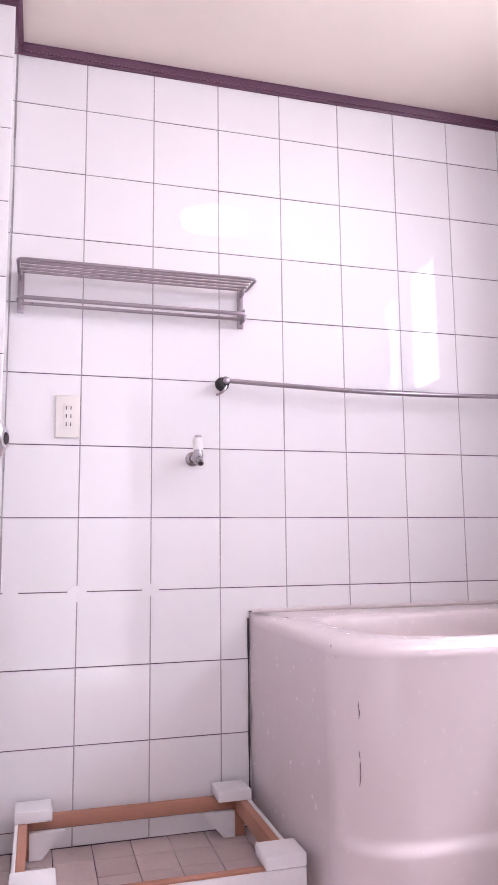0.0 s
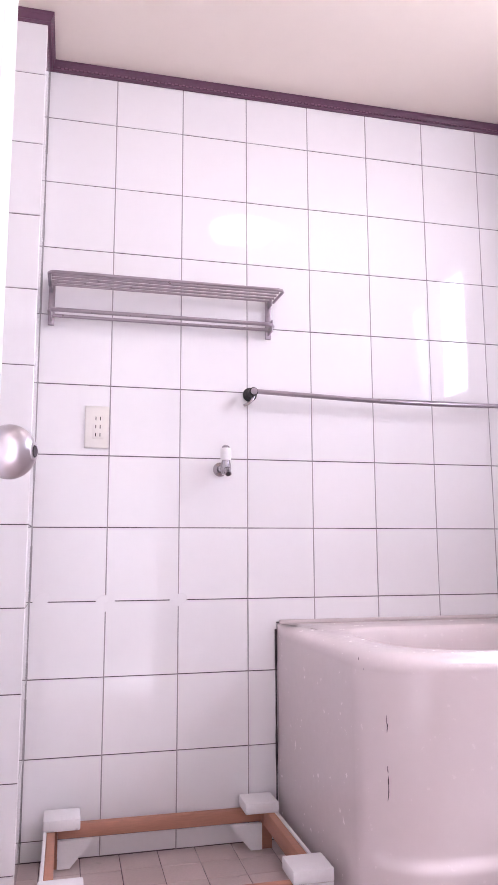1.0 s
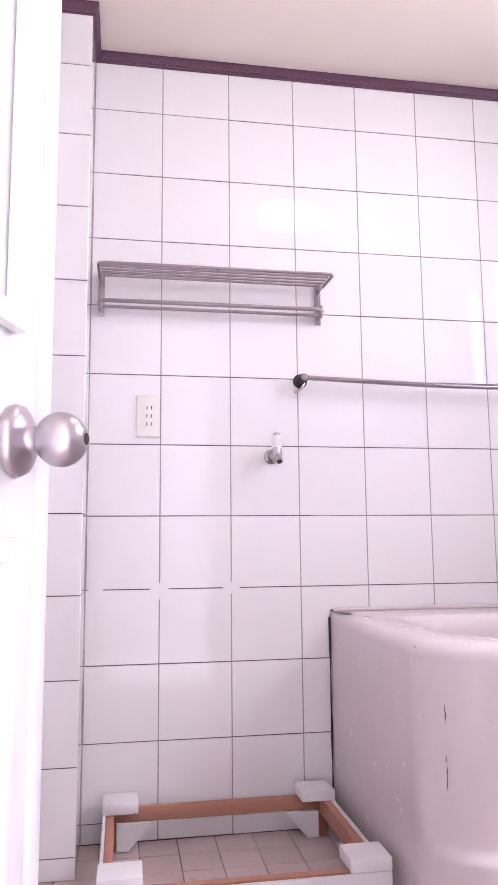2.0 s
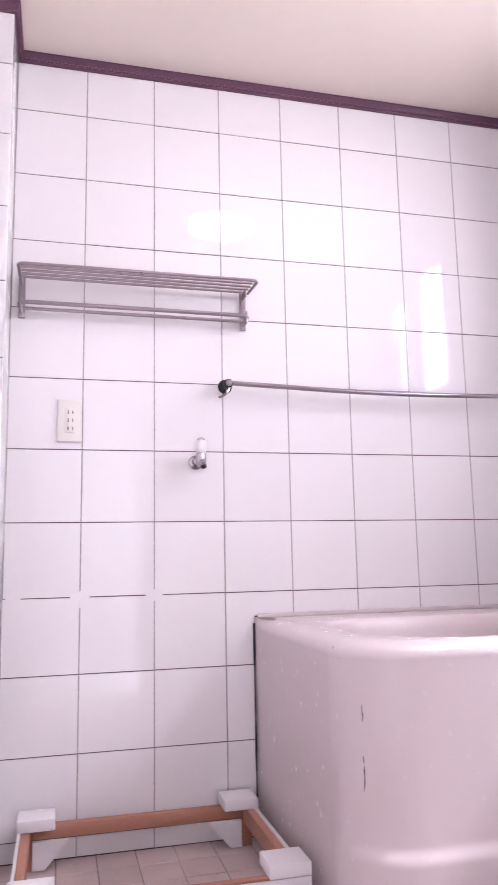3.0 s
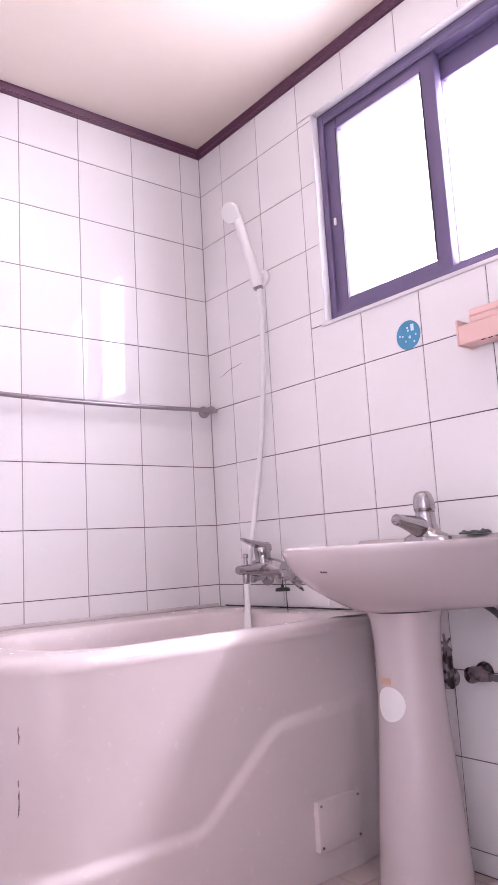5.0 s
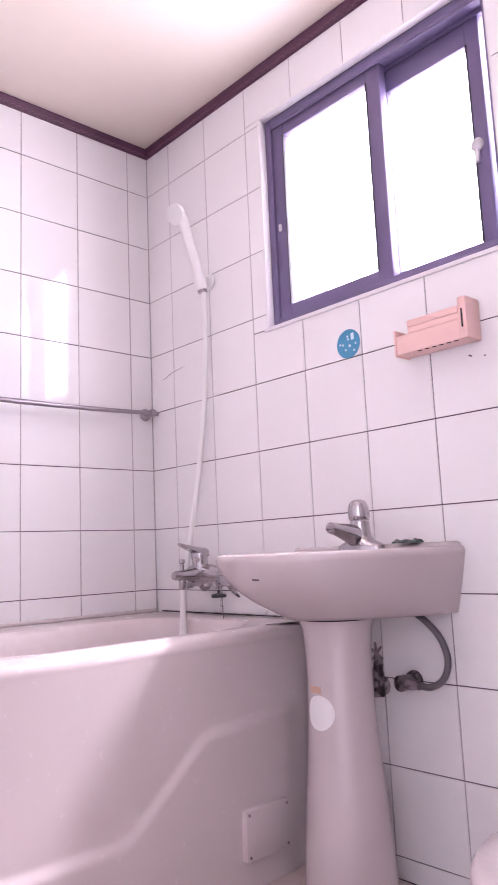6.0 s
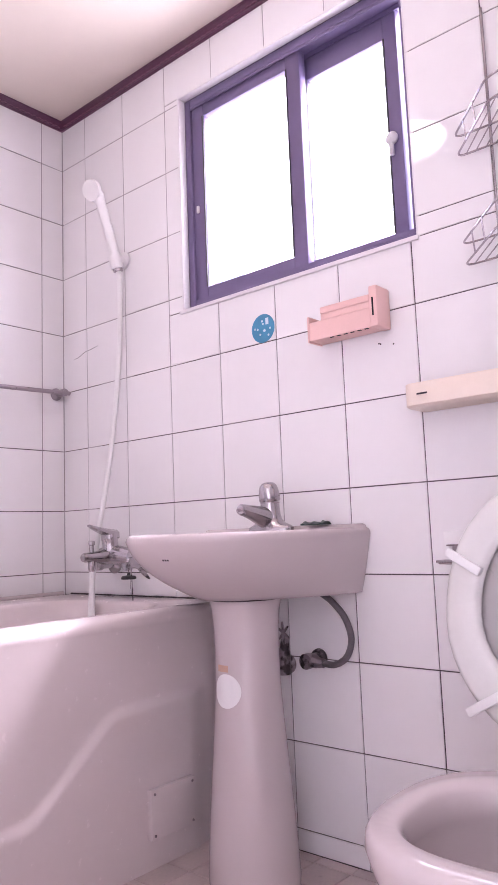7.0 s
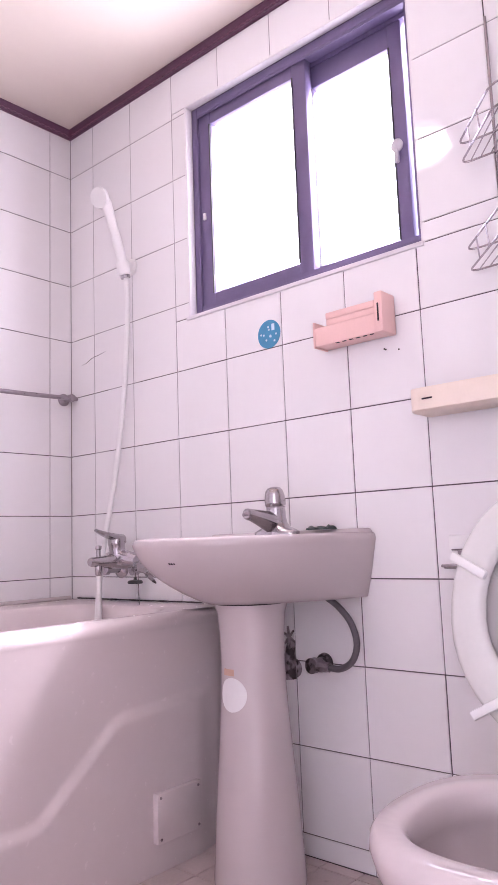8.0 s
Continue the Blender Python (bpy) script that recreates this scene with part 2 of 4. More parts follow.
tagged(hall, "plain grey unseen hallway walls, one end left open for an added fill lamp", "wall", kind="structure")
floor = part("floor", boxes(((-1.0, -3.5, -0.10), (L, 0.0, -0.003)), bev=0), GROUT)
tagged(floor, "small pinkish beige floor tiles with dark joints", "floor", kind="structure")
ceiling = part("ceiling", boxes(((-0.45, SOUTH, TOP), (L + 0.16, 0.15, 2.34)), ((-1.0, -3.5, 2.3), (1.8, SOUTH, 2.4)), bev=0), CEILING)
tagged(ceiling, "cream painted ceiling board", "ceiling", kind="structure")


def sweep_trim(path, profile):
    """Sweep (out, up) pairs along a plan path whose room side is on its right, mitred."""
    rings = []
    P = [Vector(p) for p in path]
    for i, p in enumerate(P):
        def nr(a, b):
            d = (b - a).normalized()
            return Vector((d.y, -d.x))
        ns = ([nr(P[i - 1], p)] if i else []) + ([nr(p, P[i + 1])] if i < len(P) - 1 else [])
        m = sum(ns, Vector((0, 0)))
        m = m / m.dot(ns[0])
        rings.append([(p.x + m.x * o, p.y + m.y * o, z) for o, z in profile])
    return loft(rings, None, True, True, True)


prof = [(0, 2.196), (0.007, 2.196), (0.009, 2.200), (0.007, 2.203), (0.009, 2.209), (0.013, 2.215), (0.014, 2.219), (0.016, 2.221), (0.0165, 2.2275), (0, 2.2275)]
trim = part("trim", sweep_trim([(-0.298, -0.2), (0, -0.2), (0, 0), (L, 0), (L, SOUTH)], prof), TRIM, smooth=25)
tagged(trim, "purple-brown stained wooden crown moulding under the ceiling", "trim", kind="structure")

# small raised key pattern along the moulding
relief = bmesh.new()
for k in range(150):
    x = 0.022 + k * 0.011
    if x < L - 0.02:
        z = 2.2038 if k % 2 else 2.2062
        box(relief, (x, -0.0115, z), (x + 0.0075, -0.0070, z + 0.0028), 0)
for k in range(30):
    y = -0.012 - k * 0.011
    if y > -0.19:
        z = 2.2038 if k % 2 else 2.2062
        box(relief, (0.0070, y - 0.0075, z), (0.0115, y, z + 0.0028), 0)
for k in range(190):
    y = -0.024 - k * 0.011
    z = 2.2038 if k % 2 else 2.2062
    box(relief, (L - 0.0115, y - 0.0075, z), (L - 0.0070, y, z + 0.0028), 0)
tagged(part("key_pattern", relief, TRIM_PALE, trim, "paler key pattern", smooth=0), kind="stuff")

# ---- window ----
FX = L + 0.026
window = thing("window_1", (FX, -0.9685, WZ0), "violet-grey aluminium sliding window with two bright panes", "window", kind="structure")
W0, W1, Z0, Z1 = WX0 + 0.003, WX1 - 0.003, WZ0 + 0.003, WZ1 - 0.003
bm = boxes(((FX, W0, Z0), (FX + 0.085, W0 + 0.018, Z1)), ((FX, W1 - 0.022, Z0), (FX + 0.085, W1, Z1)),
           ((FX + 0.001, W0 + 0.0182, Z0), (FX + 0.085, W1 - 0.0222, Z0 + 0.020)), ((FX + 0.001, W0 + 0.0182, Z1 - 0.026), (FX + 0.085, W1 - 0.0222, Z1)), bev=0.0015)
for dx in (0.0, 0.040, 0.078):
    box(bm, (FX + dx + 0.002, W0 + 0.0185, Z0 + 0.0202), (FX + dx + 0.005, W1 - 0.0225, Z0 + 0.030), 0)
    if dx < 0.05:
        box(bm, (FX + dx + 0.002, W0 + 0.0185, Z1 - 0.034 - dx * 0.1), (FX + dx + 0.005, W1 - 0.0225, Z1 - 0.0262), 0)
part("window_frame", bm, WINDOW_METAL, window)


def sash(x, y0, y1, z0, z1, stile, bottom, top, label):
    b = boxes(((x, y0, z0), (x + 0.028, y0 + stile, z1)), ((x, y1 - stile, z0), (x + 0.028, y1, z1)),
              ((x + 0.001, y0 + stile, z0), (x + 0.027, y1 - stile, z0 + bottom)), ((x + 0.001, y0 + stile, z1 - top), (x + 0.027, y1 - stile, z1)), bev=0.002)
    s = part("sash", b, WINDOW_METAL, window, label)
    p = part("pane", boxes(((x + 0.012, y0 + stile - 0.005, z0 + bottom - 0.005), (x + 0.016, y1 - stile + 0.005, z1 - top + 0.005)), bev=0), GLASS, s, "clear glass pane", smooth=0)
    p.visible_shadow = False
    g = boxes(((x - 0.002, y0 + stile - 0.004, z0 + bottom), (x + 0.004, y0 + stile, z1 - top)), ((x - 0.002, y1 - stile, z0 + bottom), (x + 0.004, y1 - stile + 0.004, z1 - top)), bev=0)
    part("gasket", g, BLACK, s, "black rubber glazing gasket")
    return s


s1 = sash(FX + 0.008, -1.020, W1 - 0.0222, Z0 + 0.0202, Z1 - 0.0262, 0.046, 0.043, 0.040, "inner sliding sash")
s2 = sash(FX + 0.047, W0 + 0.054, -0.975, Z0 + 0.0202, Z1 - 0.0262, 0.038, 0.034, 0.070, "outer sliding sash pushed slightly open")
part("latch", boxes(((FX + 0.002, -0.637, 1.700), (FX + 0.0085, -0.628, 1.722)), bev=0.002), WHITE_PLASTIC, s1, "small white latch button")
bm = lathe([(0.0, 0), (0.016, 0), (0.017, 0.006), (0.010, 0.012), (0, 0.013)], facing((FX + 0.047, -1.262, 1.70), (-1, 0, 0)))
box(bm, (FX + 0.036, -1.267, 1.655), (FX + 0.046, -1.256, 1.70), 0.002)
part("latch", bm, GREY, s2, "grey crescent latch")
# tiled reveal
rv = boxes(((L + 0.0005, WX1 - 0.0025, WZ0), (FX + 0.001, WX1 + 0.006, WZ1)), ((L + 0.0005, WX0 - 0.006, WZ0), (FX + 0.001, WX0 + 0.0025, WZ1)),
           ((L + 0.0005, WX0 + 0.003, WZ1 - 0.0025), (FX + 0.001, WX1 - 0.003, WZ1 + 0.006)), ((L - 0.006, WX0 - 0.004, WZ0 - 0.008), (FX + 0.001, WX1 + 0.008, WZ0 + 0.0025)), bev=0.001)
part("window_sill", rv, SILL, window, "glazed tile edging round the opening")

# ---- bathtub ----
tub = thing("bathtub", (1.18, -0.37, 0), "deep off-white bathtub with a moulded apron, set between tiled walls", "bathtub")
RIM = 0.579
outer = rrect(0.683, L - 0.004, -0.728, -0.002, (0.075, 0.004, 0.004, 0.14), 10, 90)
inner = rrect(0.800, 1.575, -0.655, -0.165, (0.17, 0.15, 0.15, 0.19), 10, 90)


def ridge_line(x):
    if x < 1.09:
        return 0.198
    if x < 1.29:
        return 0.198 + 0.172 * (x - 1.09) / 0.20
    return 0.370 + 0.012 * (x - 1.29) / 0.2


def apron(z):
    ring = []
    for (x, y), (nx, ny) in outer:
        o = 0.0
        if ny < -0.35:
            zr = sum(ridge_line(x + d) for d in (-0.02, -0.01, 0, 0.01, 0.02)) / 5
            on = step(0.676, 0.705, x) * (1 - step(1.53, 1.60, x))
            o = 0.011 * on * (1 - step(zr - 0.022, zr + 0.006, z))
        o -= (0.013 if ny < -0.35 else 0.003) * (1 - z / RIM) * (1 if ny < 0.5 and nx < 0.5 else 0)
        ring.append((x + nx * o, y + ny * o, z))
    return ring


rings = [apron(z) for z in [k * 0.005 for k in range(0, 110)]]
for o, z in ((0.0, 0.550), (-0.0015, 0.556), (-0.005, 0.563), (-0.011, 0.569), (-0.021, 0.574), (-0.036, 0.578)):
    rings.append([(x + nx * o * q, y + ny * o * q, z) for (x, y), (nx, ny), q in ((p, d, step(0.002, 0.07, -p[1]) if d[0] < 0.3 and d[1] < 0.3 else 0) for p, d in outer)])


def mixed(a, b, t, z):
    return [(p[0] + (q[0] - p[0]) * t, p[1] + (q[1] - p[1]) * t, z) for (p, _), (q, _) in zip(a, b)]


rings += [mixed(outer, inner, 0.5, RIM - 0.001), mixed(outer, inner, 0.88, RIM - 0.002), mixed(outer, inner, 0.96, RIM - 0.005)]
for dip, shrink in ((0.014, 0.0), (0.05, 0.012), (0.15, 0.03), (0.30, 0.05), (0.40, 0.07), (0.44, 0.11), (0.45, 0.2)):
    rings.append([(x - nx * shrink, y - ny * shrink, RIM - dip) for (x, y), (nx, ny) in inner])
part("body", loft(rings, cap1=True), ACRYLIC, tub, smooth=50)
# drain hatch on the apron
hx0, hx1, hz0, hz1, hy = 1.390, 1.530, 0.068, 0.178, -0.738
hatch = part("hatch", boxes(((hx0, hy - 0.006, hz0), (hx1, hy + 0.02, hz1)), bev=0.003), ACRYLIC, tub, "square service hatch with corner screws")
for x in (hx0 + 0.010, hx1 - 0.010):
    for z in (hz0 + 0.010, hz1 - 0.010):
        part("screw", lathe([(0, 0), (0.0035, 0), (0.003, 0.0015), (0, 0.002)], facing((x, hy - 0.006, z), (0, -1, 0)), 10), TARNISH, hatch)
# mould-stained sealant
rnd = random.Random(4)
pts = [(0.680, -0.004, 0.05 + k * 0.0285) for k in range(19)]
part("sealant", tube(pts, [0.0017 + rnd.random() * 0.0018 for _ in pts], seg=6), SEALANT, tub, "black mould-stained sealant")
pts = [(0.682 + k * 0.028, -0.004, RIM + 0.003) for k in range(14)]
part("sealant", tube(pts, [0.0016 + rnd.random() * 0.0014 for _ in pts], seg=6), SEALANT, tub, "black mould-stained sealant")
pts = [(1.30 + k * 0.022, -0.004, RIM + 0.003) for k in range(6)]
part("sealant", tube(pts, [0.0012 + rnd.random() * 0.0012 for _ in pts], seg=6), SEALANT, tub, "black mould-stained sealant")
pts = [(L - 0.006, -0.04 - k * 0.028, RIM + 0.003) for k in range(23)]
part("sealant", tube(pts, [0.0018 + rnd.random() * 0.0014 for _ in pts], seg=6), SEALANT, tub, "black mould-stained sealant")
mr = random.Random(21)
for k in range(14):
    u = mr.random() ** 1.6
    x, y = (L - 0.012 - 0.26 * u, -0.0135 - 0.004 * mr.random()) if k % 2 else (L - 0.010 - 0.006 * mr.random(), -0.02 - 0.30 * u)
    part("mould_spot", lathe([(0, 0), (0.0045, 0), (0.0035, 0.0006), (0, 0.0009)], pose(x, y, RIM - 0.0008, 0, 0, mr.uniform(0, 90)), 8, squash=(mr.uniform(0.5, 1.6), mr.uniform(0.3, 0.7))), SEALANT, tub, "dark mould spot on the rim")
part("sealant", boxes(((0.69, -0.010, RIM - 0.001), (L - 0.01, -0.002, RIM + 0.010)), bev=0.003), ACRYLIC, tub, "pale sealing strip")
# worn scratches
for z0, z1 in ((0.428, 0.462), (0.352, 0.366), (0.300, 0.348)):
    zs = [z0 + (z1 - z0) * k / 5 for k in range(6)]
    part("scratch", tube([(0.7182 + rnd.uniform(-0.0012, 0.0012), -0.6775 + 0.03 * (0.47 - z), z) for z in zs], [0.0003, 0.0010, 0.0013, 0.0009, 0.0012, 0.0003], seg=5), TARNISH, tub, "thin dark scratch")
for x, y, z, r in ((0.6792, -0.6336, 0.5659, 0.0022), (0.6840, -0.5444, 0.5303, 0.0015), (0.6907, -0.6311, 0.5439, 0.0020), (0.6878, -0.020, 0.3121, 0.0022), (0.6868, -0.06, 0.36, 0.0016), (0.689, -0.30, 0.22, 0.0014)):
    part("chip", lathe([(0, 0), (r, 0), (r * 0.7, 0.0006), (0, 0.0008)], facing((x, y, z), (-1, 0, 0)), 8, squash=(1, 1.5)), TARNISH, tub, "tiny dark chip in the surface")

# ---- bath mixer, shower ----
mx = thing("bath_mixer", (L, -0.33, 0.70), "worn chrome bath mixer with a single lever on the tiled wall", "faucet")
bm = tube(smooth_path([(1.625, -0.252, 0.700), (1.622, -0.29, 0.704), (1.620, -0.33, 0.706), (1.622, -0.37, 0.704), (1.625, -0.408, 0.700)], 4),
          [0.020 + 0.009 * math.sin(math.pi * k / 16) for k in range(17)], seg=18)
part("body", bm, CHROME, mx)
for y in (-0.262, -0.398):
    part("wall_union", lathe([(0, 0.001), (0.033, 0.001), (0.033, 0.006), (0.024, 0.014), (0.016, 0.018), (0.016, 0.055), (0.021, 0.057), (0.021, 0.072), (0, 0.073)],
                             facing((L, y, 0.680), (-1, 0, 0))), CHROME, mx)
part("spout", tube([(1.622, -0.330, 0.704), (1.600, -0.330, 0.704), (1.570, -0.329, 0.703), (1.540, -0.328, 0.702), (1.520, -0.327, 0.702), (1.514, -0.327, 0.702)],
                   [0.024, 0.021, 0.017, 0.0145, 0.0135, 0.011], seg=18), CHROME, mx)
lever = part("lever", lathe([(0, 0), (0.026, 0), (0.0265, 0.006), (0.0235, 0.012), (0.0235, 0.030), (0.0255, 0.036), (0.025, 0.050), (0.020, 0.058), (0.010, 0.062), (0, 0.063)], pose(1.614, -0.33, 0.716, 0, -6, 0)), CHROME, mx, smooth=50)
bm = loft([[(1.628 - u * 0.092, -0.33 + v * (0.0235 - 0.013 * u * u), 0.770 + 0.014 * u + 0.010 * u * u + t * (1 - 0.78 * u)) for v, t in ((-1, -0.014), (-0.5, -0.018), (0.5, -0.018), (1, -0.014), (0.95, 0.002), (0.5, 0.009), (-0.5, 0.009), (-0.95, 0.002))] for u in (0, 0.15, 0.3, 0.45, 0.6, 0.75, 0.9, 1)], cap0=True, cap1=True)
part("handle", bm, CHROME, lever, smooth=50)
part("temperature_mark", lathe([(0, 0), (0.0045, 0), (0.004, 0.0008), (0, 0.001)], facing((1.5935, -0.3455, 0.756), (-0.80, -0.58, 0.1)), 12), DARK, lever, "small dark cap")
part("diverter", lathe([(0, 0), (0.006, 0), (0.006, 0.022), (0.009, 0.024), (0.009, 0.034), (0, 0.036)], pose(1.545, -0.328, 0.714), 14), CHROME, mx)
part("hose_outlet", lathe([(0, 0), (0.010, 0), (0.011, -0.022), (0.008, -0.030), (0, -0.031)], pose(1.545, -0.328, 0.691), 14), CHROME, mx)

plug = thing("bath_plug", (1.60, -0.425, 0.642), "black rubber plug hanging on a thin bead chain", "plug")
part("stopper", lathe([(0, 0), (0.021, 0), (0.022, 0.004), (0.019, 0.009), (0.005, 0.011), (0.004, 0.018), (0, 0.019)], pose(1.60, -0.425, 0.637)), BLACK, plug)
part("chain", tube([(1.60, -0.425, 0.655), (1.61, -0.415, 0.672), (1.618, -0.405, 0.690)], 0.0016, seg=6), TARNISH, plug)
part("chain", tube([(1.598, -0.440, 0.672), (1.597, -0.443, 0.62), (1.596, -0.447, 0.57), (1.595, -0.449, 0.54)], 0.0015, seg=6), TARNISH, plug)

part("clip", tube([(1.600, -0.482, 0.660), (1.600, -0.488, 0.656), (1.600, -0.505, 0.645), (1.600, -0.514, 0.639)], [0.004, 0.006, 0.0045, 0.002], seg=8), TARNISH, plug, "dark plastic chain clip")
part("chain", tube([(1.598, -0.440, 0.672), (1.600, -0.460, 0.668), (1.600, -0.484, 0.659)], 0.0014, seg=6), TARNISH, plug)
shower = thing("hand_shower", (L, -0.345, 1.60), "white plastic hand shower in a wall holder with a white hose", "shower")
part("holder", lathe([(0, 0.001), (0.027, 0.001), (0.027, 0.007), (0.015, 0.013), (0.014, 0.030), (0, 0.032)], facing((L, -0.331, 1.628), (-1, 0, 0)), 20), WHITE_PLASTIC, shower)
bm = lathe([(0.011, -0.02), (0.0185, -0.02), (0.020, 0.022), (0.012, 0.022)], facing((1.640, -0.343, 1.608), (-0.22, 0.10, 1)), 20)
part("cradle", bm, WHITE_PLASTIC, shower)
part("collar", lathe([(0.0115, -0.030), (0.0150, -0.029), (0.0150, -0.0205), (0.0115, -0.020)], facing((1.640, -0.343, 1.608), (-0.22, 0.10, 1)), 20), CHROME, shower, "small chrome hose collar")
part("handle", tube(smooth_path([(1.643, -0.347, 1.585), (1.630, -0.340, 1.66), (1.612, -0.330, 1.74), (1.600, -0.320, 1.80), (1.590, -0.313, 1.830)], 5),
                    [0.0115, 0.013, 0.0135, 0.014, 0.0145, 0.015, 0.0155, 0.0155, 0.0155, 0.015, 0.015, 0.0155, 0.0155, 0.016, 0.0165, 0.017, 0.0175, 0.019, 0.020, 0.020, 0.018], seg=14), WHITE_PLASTIC, shower)
part("head", lathe([(0, -0.018), (0.018, -0.016), (0.031, -0.004), (0.034, 0.004), (0.032, 0.011), (0, 0.013)], facing((1.578, -0.311, 1.836), (-0.85, -0.15, -0.35)), 28), WHITE_PLASTIC, shower)
part("hose", tube(smooth_path([(1.645, -0.349, 1.585), (1.652, -0.344, 1.45), (1.650, -0.324, 1.2), (1.625, -0.307, 0.95), (1.585, -0.300, 0.74), (1.560, -0.306, 0.60), (1.545, -0.312, 0.45),
                               (1.53, -0.322, 0.36), (1.528, -0.335, 0.38), (1.540, -0.332, 0.48), (1.544, -0.329, 0.58), (1.545, -0.328, 0.662)], 8), 0.0082, seg=10), WHITE_PLASTIC, shower, "white ribbed hose")

# ---- wash basin ----
CY, HW, DF, RZ = -0.94, 0.24, 0.45, 0.757


def dring(cy, hw, df, z, n=2.6, back=L - 0.001, num=48):
    """A D-shaped ring with its straight side on the wall."""
    pts = []
    for i in range(num + 1):
        a = math.pi * i / num
        c, s = math.cos(a), math.sin(a)
        pts.append((back - df * abs(s) ** (2 / n), cy + hw * math.copysign(abs(c) ** (2 / n), c), z))
    return pts + [(back, cy - hw + 2 * hw * k / 12, z) for k in range(1, 12)]


basin = thing("wash_basin", (L, CY, 0), "off-white ceramic pedestal wash basin fixed to the tiled wall", "wash basin")
rings = []
for t in (0.0, 0.06, 0.14, 0.25, 0.38, 0.5, 0.62, 0.74, 0.85, 0.94, 1.0):
    drop = t ** 1.15
    z = 0.610 + (RZ - 0.014 - 0.610) * (1 - drop) if t else RZ - 0.014
    sh = t ** 2.3
    rings.append(dring(CY - 0.004 * sh, HW - 0.020 * t - 0.014 * sh, DF - 0.028 * t - 0.130 * sh, z, 2.6 - 0.95 * sh))
rings = rings[::-1]
for o, z in ((-0.001, RZ - 0.007), (-0.004, RZ - 0.002), (-0.010, RZ), (-0.030, RZ), (-0.036, RZ - 0.004)):
    rings.append(dring(CY, HW + o, DF + o, z))
for t, z in ((0.05, RZ - 0.02), (0.25, RZ - 0.07), (0.55, RZ - 0.115), (0.85, RZ - 0.13)):
    rings.append(dring(CY, (HW - 0.04) * (1 - t), (DF - 0.14) * (1 - t) + 0.02, z, 2.2, back=L - 0.10 * min(1, t * 4 + 0.4)))
part("bowl", loft(rings, cap0=True, cap1=True), CERAMIC, basin, smooth=60)
part("splash_ledge", boxes(((L - 0.060, CY - HW + 0.006, RZ - 0.02), (L - 0.001, CY + HW - 0.006, RZ + 0.009)), bev=0.008, seg=3), CERAMIC, basin)
prof = [(0.100, 0.0), (0.1015, 0.02), (0.098, 0.08), (0.093, 0.16), (0.086, 0.25), (0.079, 0.34), (0.074, 0.42), (0.0725, 0.48), (0.074, 0.54), (0.078, 0.585), (0.086, 0.612)]
ped = part("pedestal", lathe(prof, pose(1.502, -0.951, 0), 40, squash=(1.0, 1.0)), CERAMIC, basin, smooth=60)
part("joint_line", lathe([(0.083, 0.0), (0.086, 0.002), (0.083, 0.006)], pose(1.502, -0.951, 0.605), 40), DARK, ped, "dark joint under the bowl")


def on_pedestal(ang, z, w, h, name, mat, label, rounded):
    def ring(size, lift):
        out = []
        for k in range(24):
            c, q = math.cos(2 * math.pi * k / 24), math.sin(2 * math.pi * k / 24)
            if not rounded:
                e = max(abs(c), abs(q))
                c, q = c / e, q / e
            zz = z + q * h / 2 * size
            rr = float(np.interp(zz, [p[1] for p in prof], [p[0] for p in prof]))
            b = radians(ang) + c * w / 2 * size / rr
            out.append((1.502 + (rr + lift) * math.cos(b), -0.951 + (rr + lift) * math.sin(b), zz))
        return out

    part(name, loft([ring(1, 0.0002), ring(1, 0.0012), ring(0.75, 0.0014), ring(0.5, 0.0015), ring(0.25, 0.0015), ring(0.03, 0.0015)], cap0=False, cap1=True), mat, ped, label)


on_pedestal(173, 0.461, 0.032, 0.014, "paper_label", TAN, "small tan paper label", False)
on_pedestal(181, 0.414, 0.074, 0.072, "round_sticker", WHITE_PLASTIC, "glossy white round sticker", True)
mark = facing((1.2553, -0.956, 0.7045), (-0.80, -0.05, -0.60))
bm = bmesh.new()
for k in range(3):
    box(bm, (-0.009 + 0.0065 * k, -0.0022, -0.0004), (-0.0045 + 0.0065 * k, 0.0022, 0.0006), 0, 1, mark)
part("maker_mark", bm, DARK, basin, "tiny dark printed mark")

# ---- basin tap ----
tap = thing("basin_tap", (1.595, -0.962, RZ + 0.009), "worn chrome single-lever basin tap", "faucet")
tx, ty = 1.592, -0.962
bm = loft([[(tx + rx * math.cos(a) + ox, ty + ry * math.sin(a), z) for a in (2 * math.pi * k / 28 for k in range(28))] for rx, ry, ox, z in
           ((0.030, 0.066, 0, RZ - 0.001), (0.030, 0.066, 0, RZ + 0.008), (0.028, 0.056, 0, RZ + 0.013), (0.026, 0.040, 0, RZ + 0.019), (0.0245, 0.030, 0, RZ + 0.028), (0.0235, 0.0245, 0, RZ + 0.042), (0.0225, 0.0225, 0, RZ + 0.066))], cap0=True, cap1=True)
part("body", bm, CHROME, tap, smooth=50)
rings = []
for u in [k / 12 for k in range(13)]:
    cx, cz = tx + 0.004 - 0.106 * u, RZ + 0.024 + 0.034 * u - 0.006 * u * u
    w, h = 0.0235 - 0.0105 * u, 0.031 - 0.0195 * u ** 0.8
    rings.append([(cx + 0.25 * h * math.sin(a), ty + 0.004 * u + w * math.cos(a), cz + h * math.sin(a)) for a in (2 * math.pi * k / 18 for k in range(18))])
spout = part("spout", loft(rings, cap0=True, cap1=True), CHROME, tap, smooth=50)
